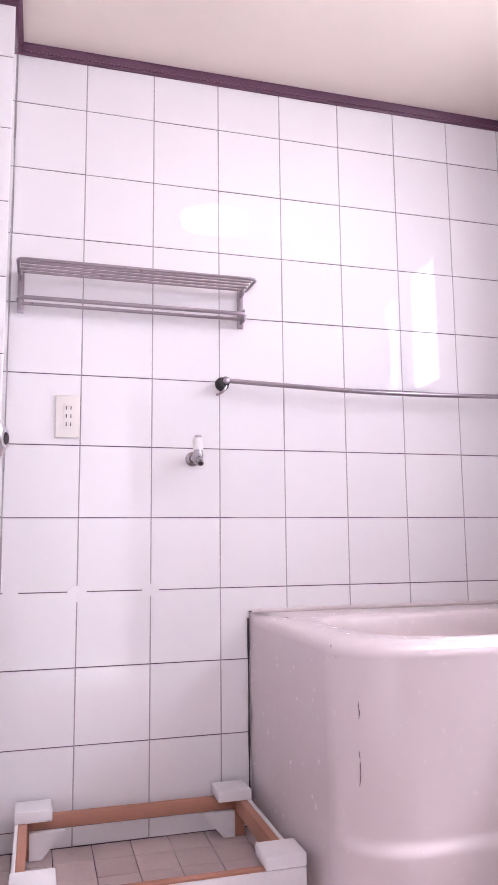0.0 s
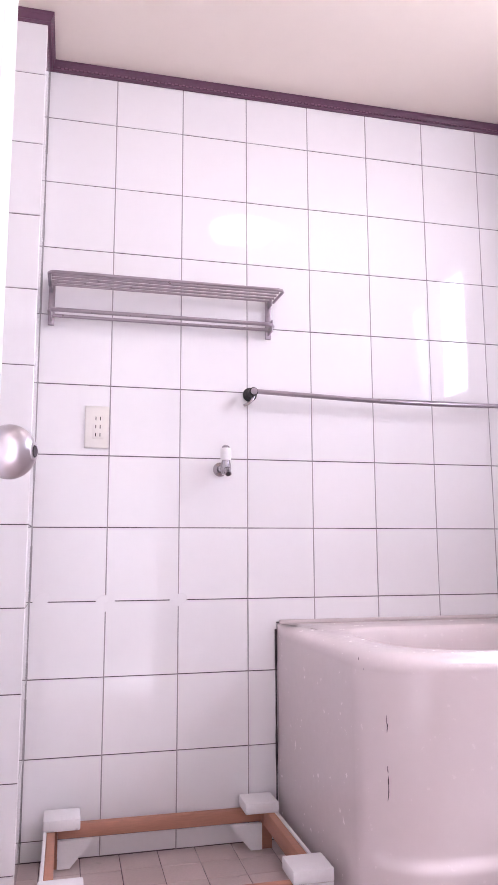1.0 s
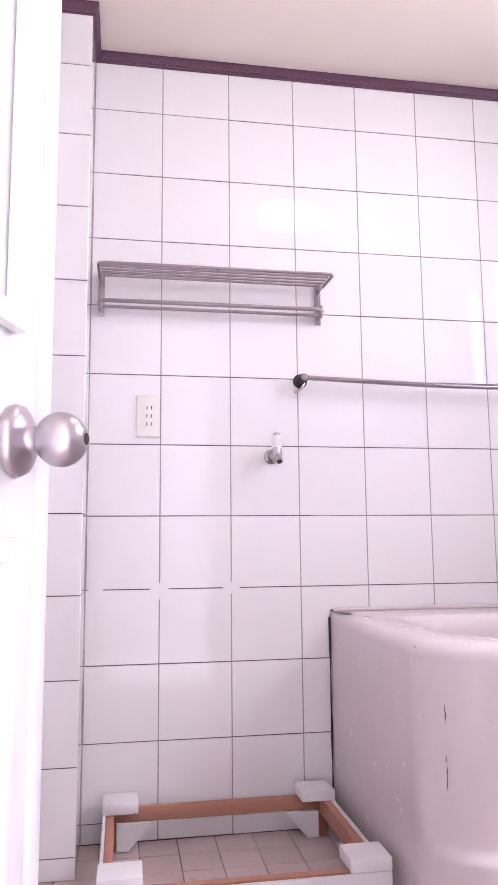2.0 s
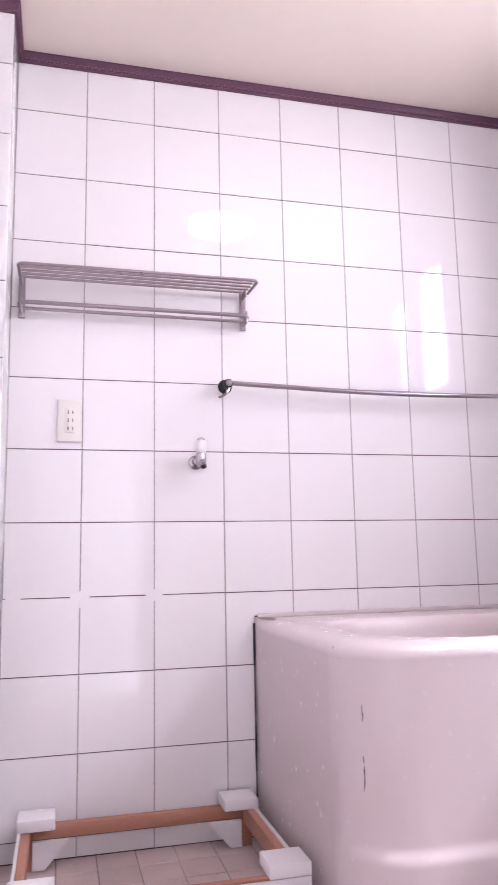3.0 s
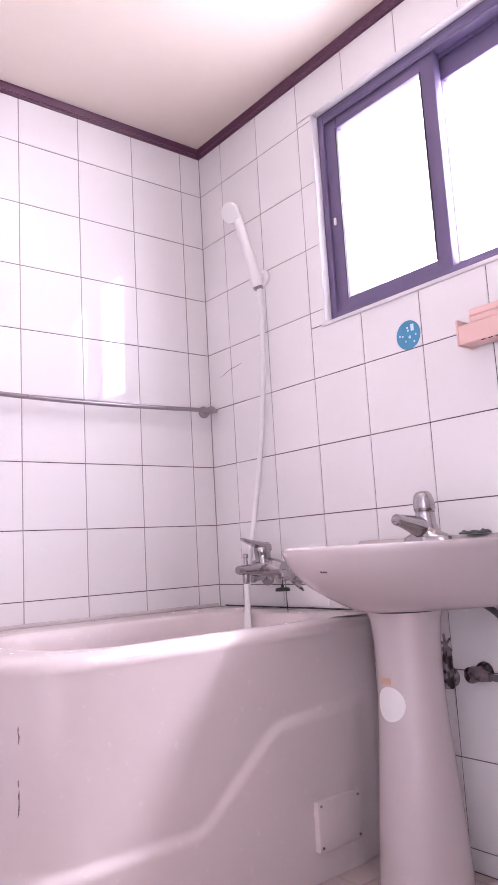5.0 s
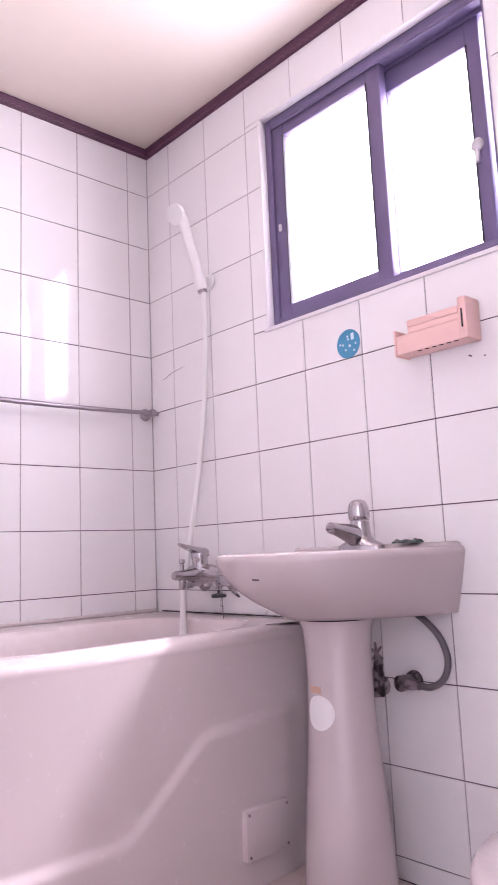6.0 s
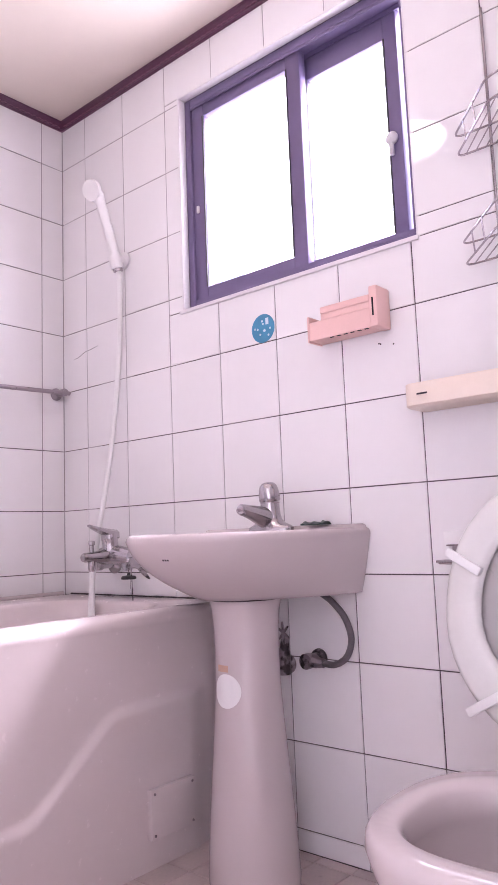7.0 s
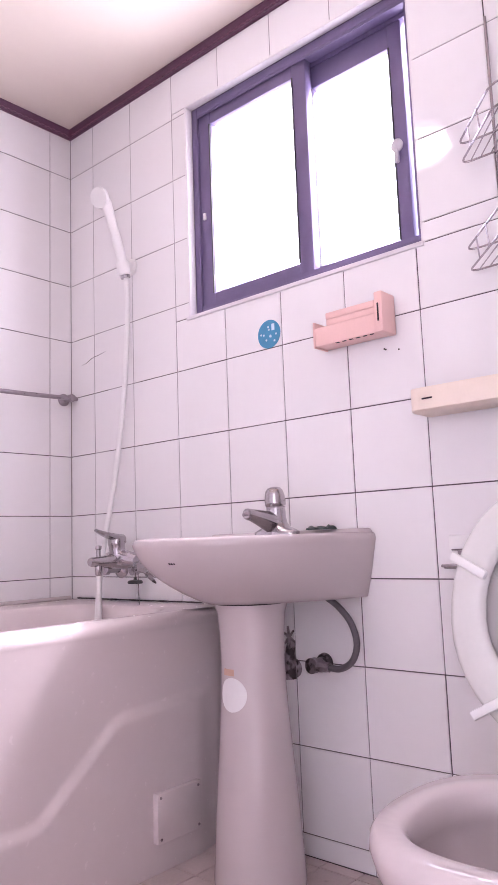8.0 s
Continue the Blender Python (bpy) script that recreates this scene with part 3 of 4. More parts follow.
part("aerator", lathe([(0, 0), (0.0105, 0), (0.0115, 0.002), (0.0115, 0.009), (0.0095, 0.010), (0.0085, 0.007), (0, 0.007)], facing((tx - 0.096, ty + 0.004, RZ + 0.0505), (-0.75, 0, -0.66)), 20), STEEL, spout, "round steel aerator")
lv = part("lever", lathe([(0.0, 0), (0.0235, 0), (0.0255, 0.003), (0.0255, 0.012), (0.0240, 0.026), (0.0205, 0.038), (0.0150, 0.044), (0.007, 0.0465), (0, 0.047)], pose(tx, ty, RZ + 0.070, 0, -6, 0), squash=(1.0, 1.0)), CHROME, tap, smooth=50)
part("temperature_mark", lathe([(0, 0), (0.0030, 0), (0.0026, 0.0006), (0, 0.0008)], facing((tx - 0.0185, ty - 0.0172, RZ + 0.084), (-0.72, -0.68, 0.1)), 12), DARK, lv, "small dark mark")
part("lever_ring", lathe([(0.0215, 0), (0.0235, 0.001), (0.0235, 0.004), (0.0215, 0.005)], pose(tx, ty, RZ + 0.0645)), STEEL, tap)

pouch = thing("soap_pouch", (1.62, -1.075, RZ + 0.009), "crumpled dark green soap wrapper lying on the basin ledge", "wrapper")
bm = bmesh.new()
rp = random.Random(9)
grid = [[(1.598 + 0.036 * i / 5, -1.108 + 0.062 * j / 8, RZ + 0.0105 + 0.009 * (0.4 + 0.6 * rp.random()) * math.sin(math.pi * (i + 0.5) / 6) + 0.0022 * math.sin(j * 1.9)) for j in range(9)] for i in range(6)]
low = [[(x, y, RZ + 0.0095) for x, y, z in r] for r in grid]
loft(grid, bm, closed=False)
loft(low, bm, closed=False)
edge = lambda g: g[0] + [r[-1] for r in g[1:]] + g[-1][-2::-1] + [r[0] for r in g[-2:0:-1]]
loft([edge(grid), edge(low)], bm)
bmesh.ops.remove_doubles(bm, verts=bm.verts, dist=1e-6)
part("wrapper", bm, GREEN, pouch, smooth=15)

# ---- supply valves under the basin ----
valve = thing("angle_valve", (L, -0.912, 0.44), "tarnished cross-handled stop valve on the tiled wall", "valve")
part("wall_flange", lathe([(0, 0.001), (0.024, 0.001), (0.023, 0.006), (0.014, 0.012), (0.013, 0.05), (0, 0.051)], facing((L, -0.925, 0.432), (-1, 0, 0))), TARNISH, valve)
part("body", tube([(1.64, -0.945, 0.415), (1.64, -0.945, 0.44), (1.64, -0.950, 0.48), (1.64, -0.954, 0.505)], [0.017, 0.018, 0.012, 0.009], seg=14), TARNISH, valve)
bm = bmesh.new()
for a in (20, 80, 140):
    d = Vector((0.4 * math.cos(radians(a)), math.cos(radians(a)), math.sin(radians(a)))) * 0.026
    c = Vector((1.630, -0.956, 0.514))
    tube([c - d, c, c + d], [0.0025, 0.004, 0.0025], bm, 8)
part("cross_handle", bm, TARNISH, valve)
hose = thing("supply_hose", (L, -1.00, 0.452), "grey braided supply hose looping from its valve to the basin", "hose")
part("wall_flange", lathe([(0, 0.001), (0.023, 0.001), (0.022, 0.007), (0.015, 0.012), (0.014, 0.04), (0.018, 0.042), (0.018, 0.058), (0, 0.060)], facing((L, -1.020, 0.452), (-1, 0, 0))), TARNISH, hose)
part("nut", tube([(1.640, -1.028, 0.452), (1.640, -1.042, 0.452), (1.640, -1.048, 0.452), (1.640, -1.064, 0.450)], [0.015, 0.015, 0.011, 0.011], seg=8), TARNISH, hose)
part("braid", tube(smooth_path([(1.640, -1.060, 0.450), (1.640, -1.095, 0.450), (1.640, -1.128, 0.470), (1.640, -1.142, 0.510), (1.640, -1.128, 0.555), (1.640, -1.095, 0.590), (1.640, -1.060, 0.612), (1.640, -1.040, 0.628)], 6), 0.0076, seg=12), HOSE_GREY, hose)

# ---- toilet ----
toilet = thing("toilet", (1.30, -1.72, 0), "off-white ceramic toilet with its seat and lid raised", "toilet")
TY = -1.712


def oval(x0, x1, hw, z, n=2.5, num=44):
    """An egg ring from its front x0 to its back x1."""
    cx = x0 + (x1 - x0) * 0.53
    out = []
    for k in range(num):
        a = 2 * math.pi * k / num
        c, s = math.cos(a), math.sin(a)
        rx = (cx - x0) if c < 0 else (x1 - cx)
        out.append((cx + rx * math.copysign(abs(c) ** (2 / n), c), TY + hw * math.copysign(abs(s) ** (2 / n), s), z))
    return out


rings = [oval(1.06, 1.34, 0.105, 0.0), oval(1.06, 1.34, 0.106, 0.03), oval(1.08, 1.34, 0.098, 0.10), oval(1.05, 1.34, 0.115, 0.19), oval(0.975, 1.325, 0.155, 0.29),
         oval(0.946, 1.312, 0.168, 0.350), oval(0.938, 1.310, 0.174, 0.378), oval(0.940, 1.308, 0.1725, 0.392), oval(0.947, 1.300, 0.167, 0.399), oval(0.978, 1.240, 0.136, 0.398),
         oval(0.987, 1.231, 0.127, 0.391), oval(0.991, 1.227, 0.124, 0.358), oval(0.984, 1.233, 0.130, 0.349), oval(0.996, 1.224, 0.121, 0.30), oval(1.04, 1.22, 0.09, 0.23), oval(1.09, 1.19, 0.05, 0.19)]
part("bowl", loft(rings, cap0=True, cap1=True), CERAMIC, toilet, smooth=60)
part("deck", boxes(((1.27, TY - 0.105, 0.02), (1.60, TY + 0.105, 0.394)), bev=0.02, seg=3), CERAMIC, toilet)
part("tank", boxes(((1.53, TY - 0.17, 0.365), (L - 0.004, TY + 0.17, 0.70)), bev=0.02, seg=3), CERAMIC, toilet)
TM = Matrix.Translation((1.372, TY + 0.012, 0.402)) @ pose(0, 0, 0, 0, 5, 0)


def ring_at(hw, z0, z1, x, num=44):
    c = z0 + (z1 - z0) * 0.46
    out = []
    for k in range(num):
        a = 2 * math.pi * k / num
        s = math.sin(a)
        h = (z1 - c) if s > 0 else (c - z0)
        out.append(TM @ Vector((x, hw * (1 - 0.13 * max(0, -s) ** 1.5) * math.copysign(abs(math.cos(a)) ** 0.9, math.cos(a)), c + h * math.copysign(abs(s) ** 0.92, s))))
    return out


rs = [ring_at(0.197, 0.0, 0.425, 0.012), ring_at(0.2, -0.002, 0.428, 0.006), ring_at(0.197, 0.0, 0.425, -0.004), ring_at(0.188, 0.008, 0.416, -0.010), ring_at(0.150, 0.062, 0.372, -0.010), ring_at(0.140, 0.072, 0.362, -0.004), ring_at(0.138, 0.074, 0.36, 0.004), ring_at(0.142, 0.070, 0.364, 0.012)]
bm = loft(rs + [rs[0]])
bmesh.ops.remove_doubles(bm, verts=bm.verts, dist=1e-6)
seat = part("seat", bm, SEAT_PLASTIC, toilet, "raised off-white plastic seat", smooth=60)
rs = [ring_at(0.19, 0.005, 0.42, 0.016), ring_at(0.198, 0.0, 0.427, 0.020), ring_at(0.198, 0.0, 0.427, 0.030), ring_at(0.185, 0.01, 0.415, 0.040)]
part("lid", loft(rs, cap0=True, cap1=True), GREY, toilet, "raised lid behind the seat", smooth=60)
for sy in (1, -1):
    for zc, tilt in ((0.290, 30), (0.068, -30)):
        q = TM @ pose(-0.013, sy * (0.158 if zc > 0.2 else 0.130), zc, sy * tilt, 0, 0)
        part("bumper", box(bmesh.new(), (-0.007, -0.034, -0.0075), (0.004, 0.034, 0.0075), 0.003, 2, q), WHITE_PLASTIC, seat, "white rubber bumper")
for sy in (1, -1):
    part("hinge", tube([(1.385, TY + sy * 0.075 - 0.02, 0.403), (1.385, TY + sy * 0.075 + 0.02, 0.403)], 0.011, seg=12), SEAT_PLASTIC, toilet)

# ---- paper holder ----
ph = thing("paper_holder", (L, -1.39, 0.70), "small chrome toilet paper holder with a raised flap", "paper holder")
part("backplate", boxes(((L - 0.006, -1.455, 0.672), (L - 0.0005, -1.362, 0.742)), bev=0.002), WHITE_PLASTIC, ph)
part("recess", boxes(((L - 0.0085, -1.425, 0.686), (L - 0.0062, -1.382, 0.710)), bev=0.001), STEEL, ph, "grey metal insert")
part("lip", boxes(((L - 0.020, -1.428, 0.7105), (L - 0.006, -1.374, 0.714)), bev=0.001), TARNISH, ph, "dark upper lip")
part("flap", boxes(((L - 0.060, -1.435, 0.678), (L - 0.006, -1.368, 0.6835)), bev=0.002), CHROME, ph)
part("spindle", tube([(L - 0.052, -1.372, 0.678), (L - 0.052, -1.440, 0.676)], 0.0032, seg=10), CHROME, ph)

# ---- wall things on the window side ----
sticker = thing("round_sticker", (L, -0.888, 1.288), "round blue sticker with pale dots stuck on a tile", "sticker")
part("disc", lathe([(0, 0.0006), (0.0385, 0.0006), (0.0385, 0.0016), (0, 0.0018)], facing((L, -0.888, 1.288), (-1, 0, 0)), 40), BLUE, sticker)
rk = random.Random(3)
for k in range(11):
    a, r = rk.uniform(0, 6.28), rk.uniform(0.006, 0.031)
    part("dot", lathe([(0, 0), (0.0032, 0), (0.0028, 0.0006), (0, 0.0007)], facing((L - 0.0018, -0.888 + r * math.cos(a), 1.288 + r * math.sin(a)), (-1, 0, 0)), 10), PALE, sticker)
part("dot", boxes(((L - 0.0026, -0.908, 1.296), (L - 0.0017, -0.898, 1.314)), bev=0.0004), PALE, sticker)

caddy = thing("toothbrush_holder", (L, -1.19, 1.20), "salmon pink plastic toothbrush holder on the tiled wall", "holder")
PX, P0, P1 = 1.630, -1.268, -1.070
bm = boxes(((PX, P0 + 0.0215, 1.205), (PX + 0.004, P1 - 0.0062, 1.250)), ((PX + 0.0002, P0 + 0.0215, 1.2502), (PX + 0.004, P1 - 0.040, 1.264)), ((PX + 0.0042, P0 + 0.0215, 1.205), (L - 0.001, P1 - 0.0062, 1.2095)),
           ((L - 0.005, P0 + 0.0215, 1.2097), (L - 0.001, P1 - 0.0062, 1.294)), bev=0.0012)
part("tray", bm, PINK, caddy)
part("end_panel", boxes(((PX - 0.006, P0, 1.203), (L - 0.001, P0 + 0.0213, 1.298)), bev=0.004), PINK, caddy)
part("end_panel", boxes(((PX - 0.001, P1 - 0.006, 1.202), (L - 0.001, P1, 1.266)), bev=0.002), PINK, caddy)
part("front_lip", boxes(((PX - 0.003, P0 + 0.022, 1.2645), (PX + 0.003, P1 - 0.040, 1.281)), bev=0.003), PINK, caddy)
for k in range(6):
    part("drain_slot", boxes(((PX + 0.004, P0 + 0.032 + k * 0.019, 1.2042), (PX + 0.009, P0 + 0.042 + k * 0.019, 1.2052)), bev=0), DARK, caddy, "dark drain slot")
part("slot", boxes(((PX - 0.0075, P0 + 0.009, 1.228), (PX - 0.0058, P0 + 0.0125, 1.270)), bev=0), DARK, caddy, "dark narrow slot")

shelf = thing("bathroom_shelf", (L, -1.52, 1.02), "peach plastic shelf with rounded ends on the tiled wall", "shelf")
outl = [p for p, _ in rrect(1.585, L - 0.001, -1.74, -1.335, (0.004, 0.004, 0.03, 0.03), 6, 6)]


def flat(ring, z):
    return [(x, y, z) for x, y in ring]


ins = [p for p, _ in rrect(1.589, L - 0.005, -1.736, -1.339, (0.004, 0.004, 0.027, 0.027), 6, 6)]
part("tray", loft([flat(ins, 1.001), flat(outl, 1.004), flat(outl, 1.047), flat(outl, 1.050), flat(ins, 1.050), flat(ins, 1.008)], cap0=True, cap1=True), PEACH, shelf)
part("backplate", boxes(((L - 0.006, -1.70, 1.050), (L - 0.001, -1.36, 1.058)), bev=0.002), PEACH, shelf)
part("hook_slot", boxes(((1.5835, -1.395, 1.024), (1.5855, -1.372, 1.0275)), bev=0), DARK, shelf, "dark slot in the lip")

rack2 = thing("wire_rack", (L, -1.56, 1.32), "two-tier chromed wire shower rack on the wall", "wire rack")


def wire_loop(z, back):
    """A basket rim: rounded corners at the wall, slanting sides, a blunt front."""
    q = [(L - 0.010, back), (1.505, back - 0.150), (1.505, -3.26 - back + 0.150), (L - 0.010, -3.26 - back)]
    out = []
    for k in range(4):
        a, p, b = Vector(q[k - 1]), Vector(q[k]), Vector(q[(k + 1) % 4])
        u, w = p + (a - p).normalized() * 0.030, p + (b - p).normalized() * 0.030
        out += [(u * (1 - f) ** 2 + p * 2 * f * (1 - f) + w * f * f) for f in (0, 0.2, 0.4, 0.6, 0.8, 1)]
    return [(p.x, p.y, z) for p in out]


for z, drop in ((1.590, 0.045), (1.348, 0.048)):
    part("rim", tube(wire_loop(z, -1.452), 0.0023, seg=8, loop=True), WIRE, rack2)
    part("rim", tube(wire_loop(z - drop, -1.455), 0.0023, seg=8, loop=True), WIRE, rack2)
    for k in range(11):
        y = -1.480 - k * 0.0225
        reach = min(0.165, 0.9 * (1.80 - abs(y)))
        part("slat", tube([(L - 0.011, y, z - drop), (L - 0.011 - reach, y - 0.82 * reach * (1 if y > -1.60 else 0), z - drop)], 0.0014, seg=6), WIRE, rack2)
    for x, y in ((1.615, -1.5032), (1.565, -1.5452)):
        part("strut", tube([(x, y, z), (x + 0.003, y - 0.003, z - drop)], 0.0015, seg=6), WIRE, rack2)
for y in (-1.535, -1.72):
    part("upright", tube([(L - 0.006, y, 1.25), (L - 0.006, y, 1.86)], 0.0030, seg=8), WIRE, rack2)

# ---- things on the long tiled wall ----
rack = thing("towel_rack", (0.35, 0, 1.45), "brushed steel towel shelf with a double rail on the tiled wall", "towel rack")
RZ1 = 1.531
for y in (-0.022, -0.047, -0.072, -0.097):
    part("shelf_bar", tube([(0.030, y, RZ1), (0.672, y, RZ1)], 0.0040, seg=10), STEEL, rack)
loop = [(0.024, -0.012, RZ1), (0.024, -0.11, RZ1), (0.030, -0.118, RZ1), (0.040, -0.121, RZ1), (0.66, -0.121, RZ1), (0.676, -0.118, RZ1), (0.682, -0.108, RZ1), (0.680, -0.012, RZ1)]
part("shelf_frame", tube(loop, 0.0048, seg=10), STEEL, rack)
for x in (0.030, 0.664):
    bm = boxes(((x - 0.009, -0.010, 1.416), (x + 0.009, -0.0005, 1.545)), ((x - 0.0025, -0.055, 1.425), (x + 0.0025, -0.010, 1.462)), ((x - 0.0025, -0.050, 1.508), (x + 0.0025, -0.010, 1.534)), bev=0.002)
    part("bracket", bm, STEEL, rack)
part("rail", tube([(0.026, -0.008, 1.447), (0.026, -0.040, 1.447), (0.034, -0.052, 1.447), (0.050, -0.056, 1.447), (0.645, -0.056, 1.447), (0.662, -0.052, 1.447), (0.669, -0.040, 1.447), (0.669, -0.008, 1.447)], 0.0062, seg=10), STEEL, rack)
part("rail", tube([(0.030, -0.022, 1.440), (0.666, -0.022, 1.440)], 0.0050, seg=10), STEEL, rack)

rail = thing("towel_bar", (1.13, 0, 1.243), "long thin steel bar on round flanges, sagging slightly", "towel bar")
for x in (0.607, 1.652):
    part("flange", lathe([(0, 0.0005), (0.021, 0.0005), (0.021, 0.005), (0.015, 0.010), (0.010, 0.013), (0.010, 0.034), (0.013, 0.036), (0.013, 0.052), (0, 0.055)], facing((x, 0, 1.243), (0, -1, 0)), 24), BLACK if x < 1 else STEEL, rail, "dark round wall flange")
    part("end_cap", lathe([(0, 0), (0.0095, 0), (0.0100, 0.003), (0.007, 0.006), (0, 0.007)], facing((x, -0.0555, 1.243), (0, -1, 0)), 20), STEEL, rail)
part("bar", tube(smooth_path([(0.602, -0.044, 1.246), (0.80, -0.046, 1.239), (1.00, -0.047, 1.233), (1.20, -0.047, 1.2315), (1.45, -0.046, 1.236), (1.676, -0.044, 1.243)], 6), 0.0072, seg=12), STEEL, rail)
part("hook", tube(smooth_path([(0.609, -0.044, 1.231), (0.602, -0.048, 1.216), (0.590, -0.046, 1.206), (0.580, -0.040, 1.203)], 4), 0.0038, seg=8), CHROME, rail)

outlet = thing("wall_socket", (0.167, 0, 1.07), "off-white wall socket plate with three pairs of slots", "socket")
part("plate", boxes(((0.131, -0.010, 1.070), (0.198, -0.0005, 1.189)), bev=0.003, seg=3), PLATE, outlet)
part("insert", boxes(((0.152, -0.0115, 1.096), (0.181, -0.0102, 1.164)), bev=0.001), PLATE, outlet)
for z in (1.107, 1.130, 1.153):
    for x in (0.161, 0.173):
        part("slot", boxes(((x - 0.0011, -0.0122, z - 0.005), (x + 0.0013, -0.0117, z + 0.005)), bev=0), DARK, outlet, "dark contact slot")

wv = thing("wall_valve", (0.530, 0, 1.01), "small chrome wall valve with a white plastic handle", "valve")
part("flange", lathe([(0, 0.0005), (0.021, 0.0005), (0.020, 0.006), (0.012, 0.012), (0.0105, 0.045), (0, 0.046)], facing((0.518, 0, 1.018), (0, -1, 0))), CHROME, wv)
part("body", tube([(0.525, -0.048, 1.000), (0.525, -0.048, 1.006), (0.525, -0.048, 1.026), (0.525, -0.048, 1.040)], [0.011, 0.0145, 0.0145, 0.0115], seg=18), CHROME, wv)
nz = part("nozzle", tube([(0.526, -0.056, 1.012), (0.527, -0.068, 1.004), (0.527, -0.074, 0.998)], [0.010, 0.0095, 0.009], seg=14), CHROME, wv)
part("outlet", tube([(0.527, -0.0735, 0.9985), (0.527, -0.0745, 0.9975)], 0.0062, seg=12), DARK, nz, "dark outlet opening")
part("handle", lathe([(0, 0), (0.013, 0), (0.0155, 0.005), (0.0160, 0.026), (0.0135, 0.033), (0.011, 0.035), (0, 0.036)], pose(0.525, -0.048, 1.040), 20), WHITE_PLASTIC, wv)
part("cap", lathe([(0, 0), (0.011, 0), (0.0105, 0.004), (0.007, 0.007), (0, 0.008)], pose(0.525, -0.048, 1.0755), 18), CHROME, wv)

# ---- wooden frame on the floor ----
wf = thing("wooden_frame", (0.36, -0.28, 0), "low raw wooden frame with white corner blocks, lying on the floor", "wooden frame")
FX0, FX1, FY0, FY1 = 0.057, 0.656, -0.530, -0.022


def corner(x, y, sx, sy):
    b = boxes(((min(x, x + sx * 0.090), min(y, y + sy * 0.085), 0.104), (max(x, x + sx * 0.090), max(y, y + sy * 0.085), 0.132)), bev=0.004)
    part("corner_block", b, WHITE_WOOD, wf, "white painted corner block")
    px, py = x + sx * 0.006, y + sy * 0.006
    post = boxes(((min(px, px + sx * 0.030), min(py, py + sy * 0.030), 0.0), (max(px, px + sx * 0.030), max(py, py + sy * 0.030), 0.1035)), bev=0.002)
    part("leg", post, WOOD, wf)


for x, sx in ((FX0, 1), (FX1, -1)):
    for y, sy in ((FY0, 1), (FY1, -1)):
        corner(x, y, sx, sy)
part("rail", boxes(((FX0 + 0.0365, -0.058, 0.070), (FX1 - 0.0365, -0.038, 0.1035)), bev=0.002), WOOD, wf)
part("rail", boxes(((FX0 + 0.0365, FY0 + 0.016, 0.060), (FX1 - 0.0365, FY0 + 0.036, 0.1035)), bev=0.002), WOOD, wf)
for x in (FX0 + 0.010, FX1 - 0.030):
    part("rail", boxes(((x, FY0 + 0.0365, 0.060), (x + 0.020, FY1 - 0.0365, 0.1035)), bev=0.002), WOOD, wf)
part("side_panel", boxes(((FX0 + 0.002, FY0 + 0.037, 0.055), (FX0 + 0.0095, FY1 - 0.037, 0.1065)), bev=0.001), WHITE_WOOD, wf)
part("side_panel", boxes(((FX1 - 0.0095, FY0 + 0.037, 0.055), (FX1 - 0.002, FY1 - 0.037, 0.1065)), bev=0.001), WHITE_WOOD, wf)
part("front_panel", boxes(((FX0 + 0.001, FY0 + 0.002, 0.0), (FX1 - 0.001, FY0 + 0.0055, 0.1035)), bev=0.001), WHITE_WOOD, wf, "white painted front board")


def bracket(x, y, sx):
    v = [(x, 0.069), (x + sx * 0.085, 0.069), (x + sx * 0.080, 0.060), (x + sx * 0.030, 0.004), (x, 0.004)]
    part("brace", loft([[(p, q, z) for p, z in v] for q in (y, y - 0.012)], cap0=True, cap1=True), WHITE_WOOD, wf, "white triangular corner brace", smooth=0)


bracket(FX0 + 0.037, -0.0585, 1)
bracket(FX1 - 0.037, -0.0585, -1)

# ---- door ----
door = thing("door_1", (-0.192, -2.007, 0.01), "white panelled door standing open", "door", kind="structure")
d, nrm = Vector((0.300, 0.954, 0)).normalized(), Vector((0.954, -0.300, 0)).normalized()
E_ = Vector((0.024, -1.320, 0))
DM = Matrix((d, -nrm, Vector((0, 0, 1)))).transposed().to_4x4()
DM.translation = E_ - d * 0.72          # x along the leaf from its hinge, y into the leaf
bm = box(bmesh.new(), (0, 0.004, 0.01), (0.72, 0.036, 2.00), 0.003, 2, DM)
leaf = part("leaf", bm, DOOR_PAINT, door)


def ring_box(x0, x1, z0, z1, w, h, name, inset=0.0):
    b = bmesh.new()
    for lo, hi in (((x0, -h, z0), (x0 + w, 0.0042, z1)), ((x1 - w, -h, z0), (x1, 0.0042, z1)), ((x0 + w, -h * 0.98, z0), (x1 - w, 0.0042, z0 + w)), ((x0 + w, -h * 0.98, z1 - w), (x1 - w, 0.0042, z1))):
        box(b, lo, hi, 0.004, 2, DM)
    part(name, b, DOOR_PAINT, leaf)


for z0, z1 in ((0.16, 0.785), (0.970, 1.86)):
    ring_box(0.085, 0.645, z0, z1, 0.022, 0.010, "panel_moulding")
    part("panel", box(bmesh.new(), (0.135, -0.004, z0 + 0.05), (0.595, 0.0042, z1 - 0.05), 0.006, 2, DM), DOOR_PAINT, leaf)
part("edge_strip", box(bmesh.new(), (0.697, -0.002, 0.012), (0.7215, 0.030, 1.998), 0.003, 2, DM), DOOR_PAINT, leaf)
knob_at = DM @ Vector((0.72 - 0.070, 0.004, 0.872))
KM = facing(knob_at, nrm)
ball = [(0.0250 * math.sin(a), 0.0455 - 0.0240 * math.cos(a)) for a in (radians(32 + 8 * k) for k in range(17))]
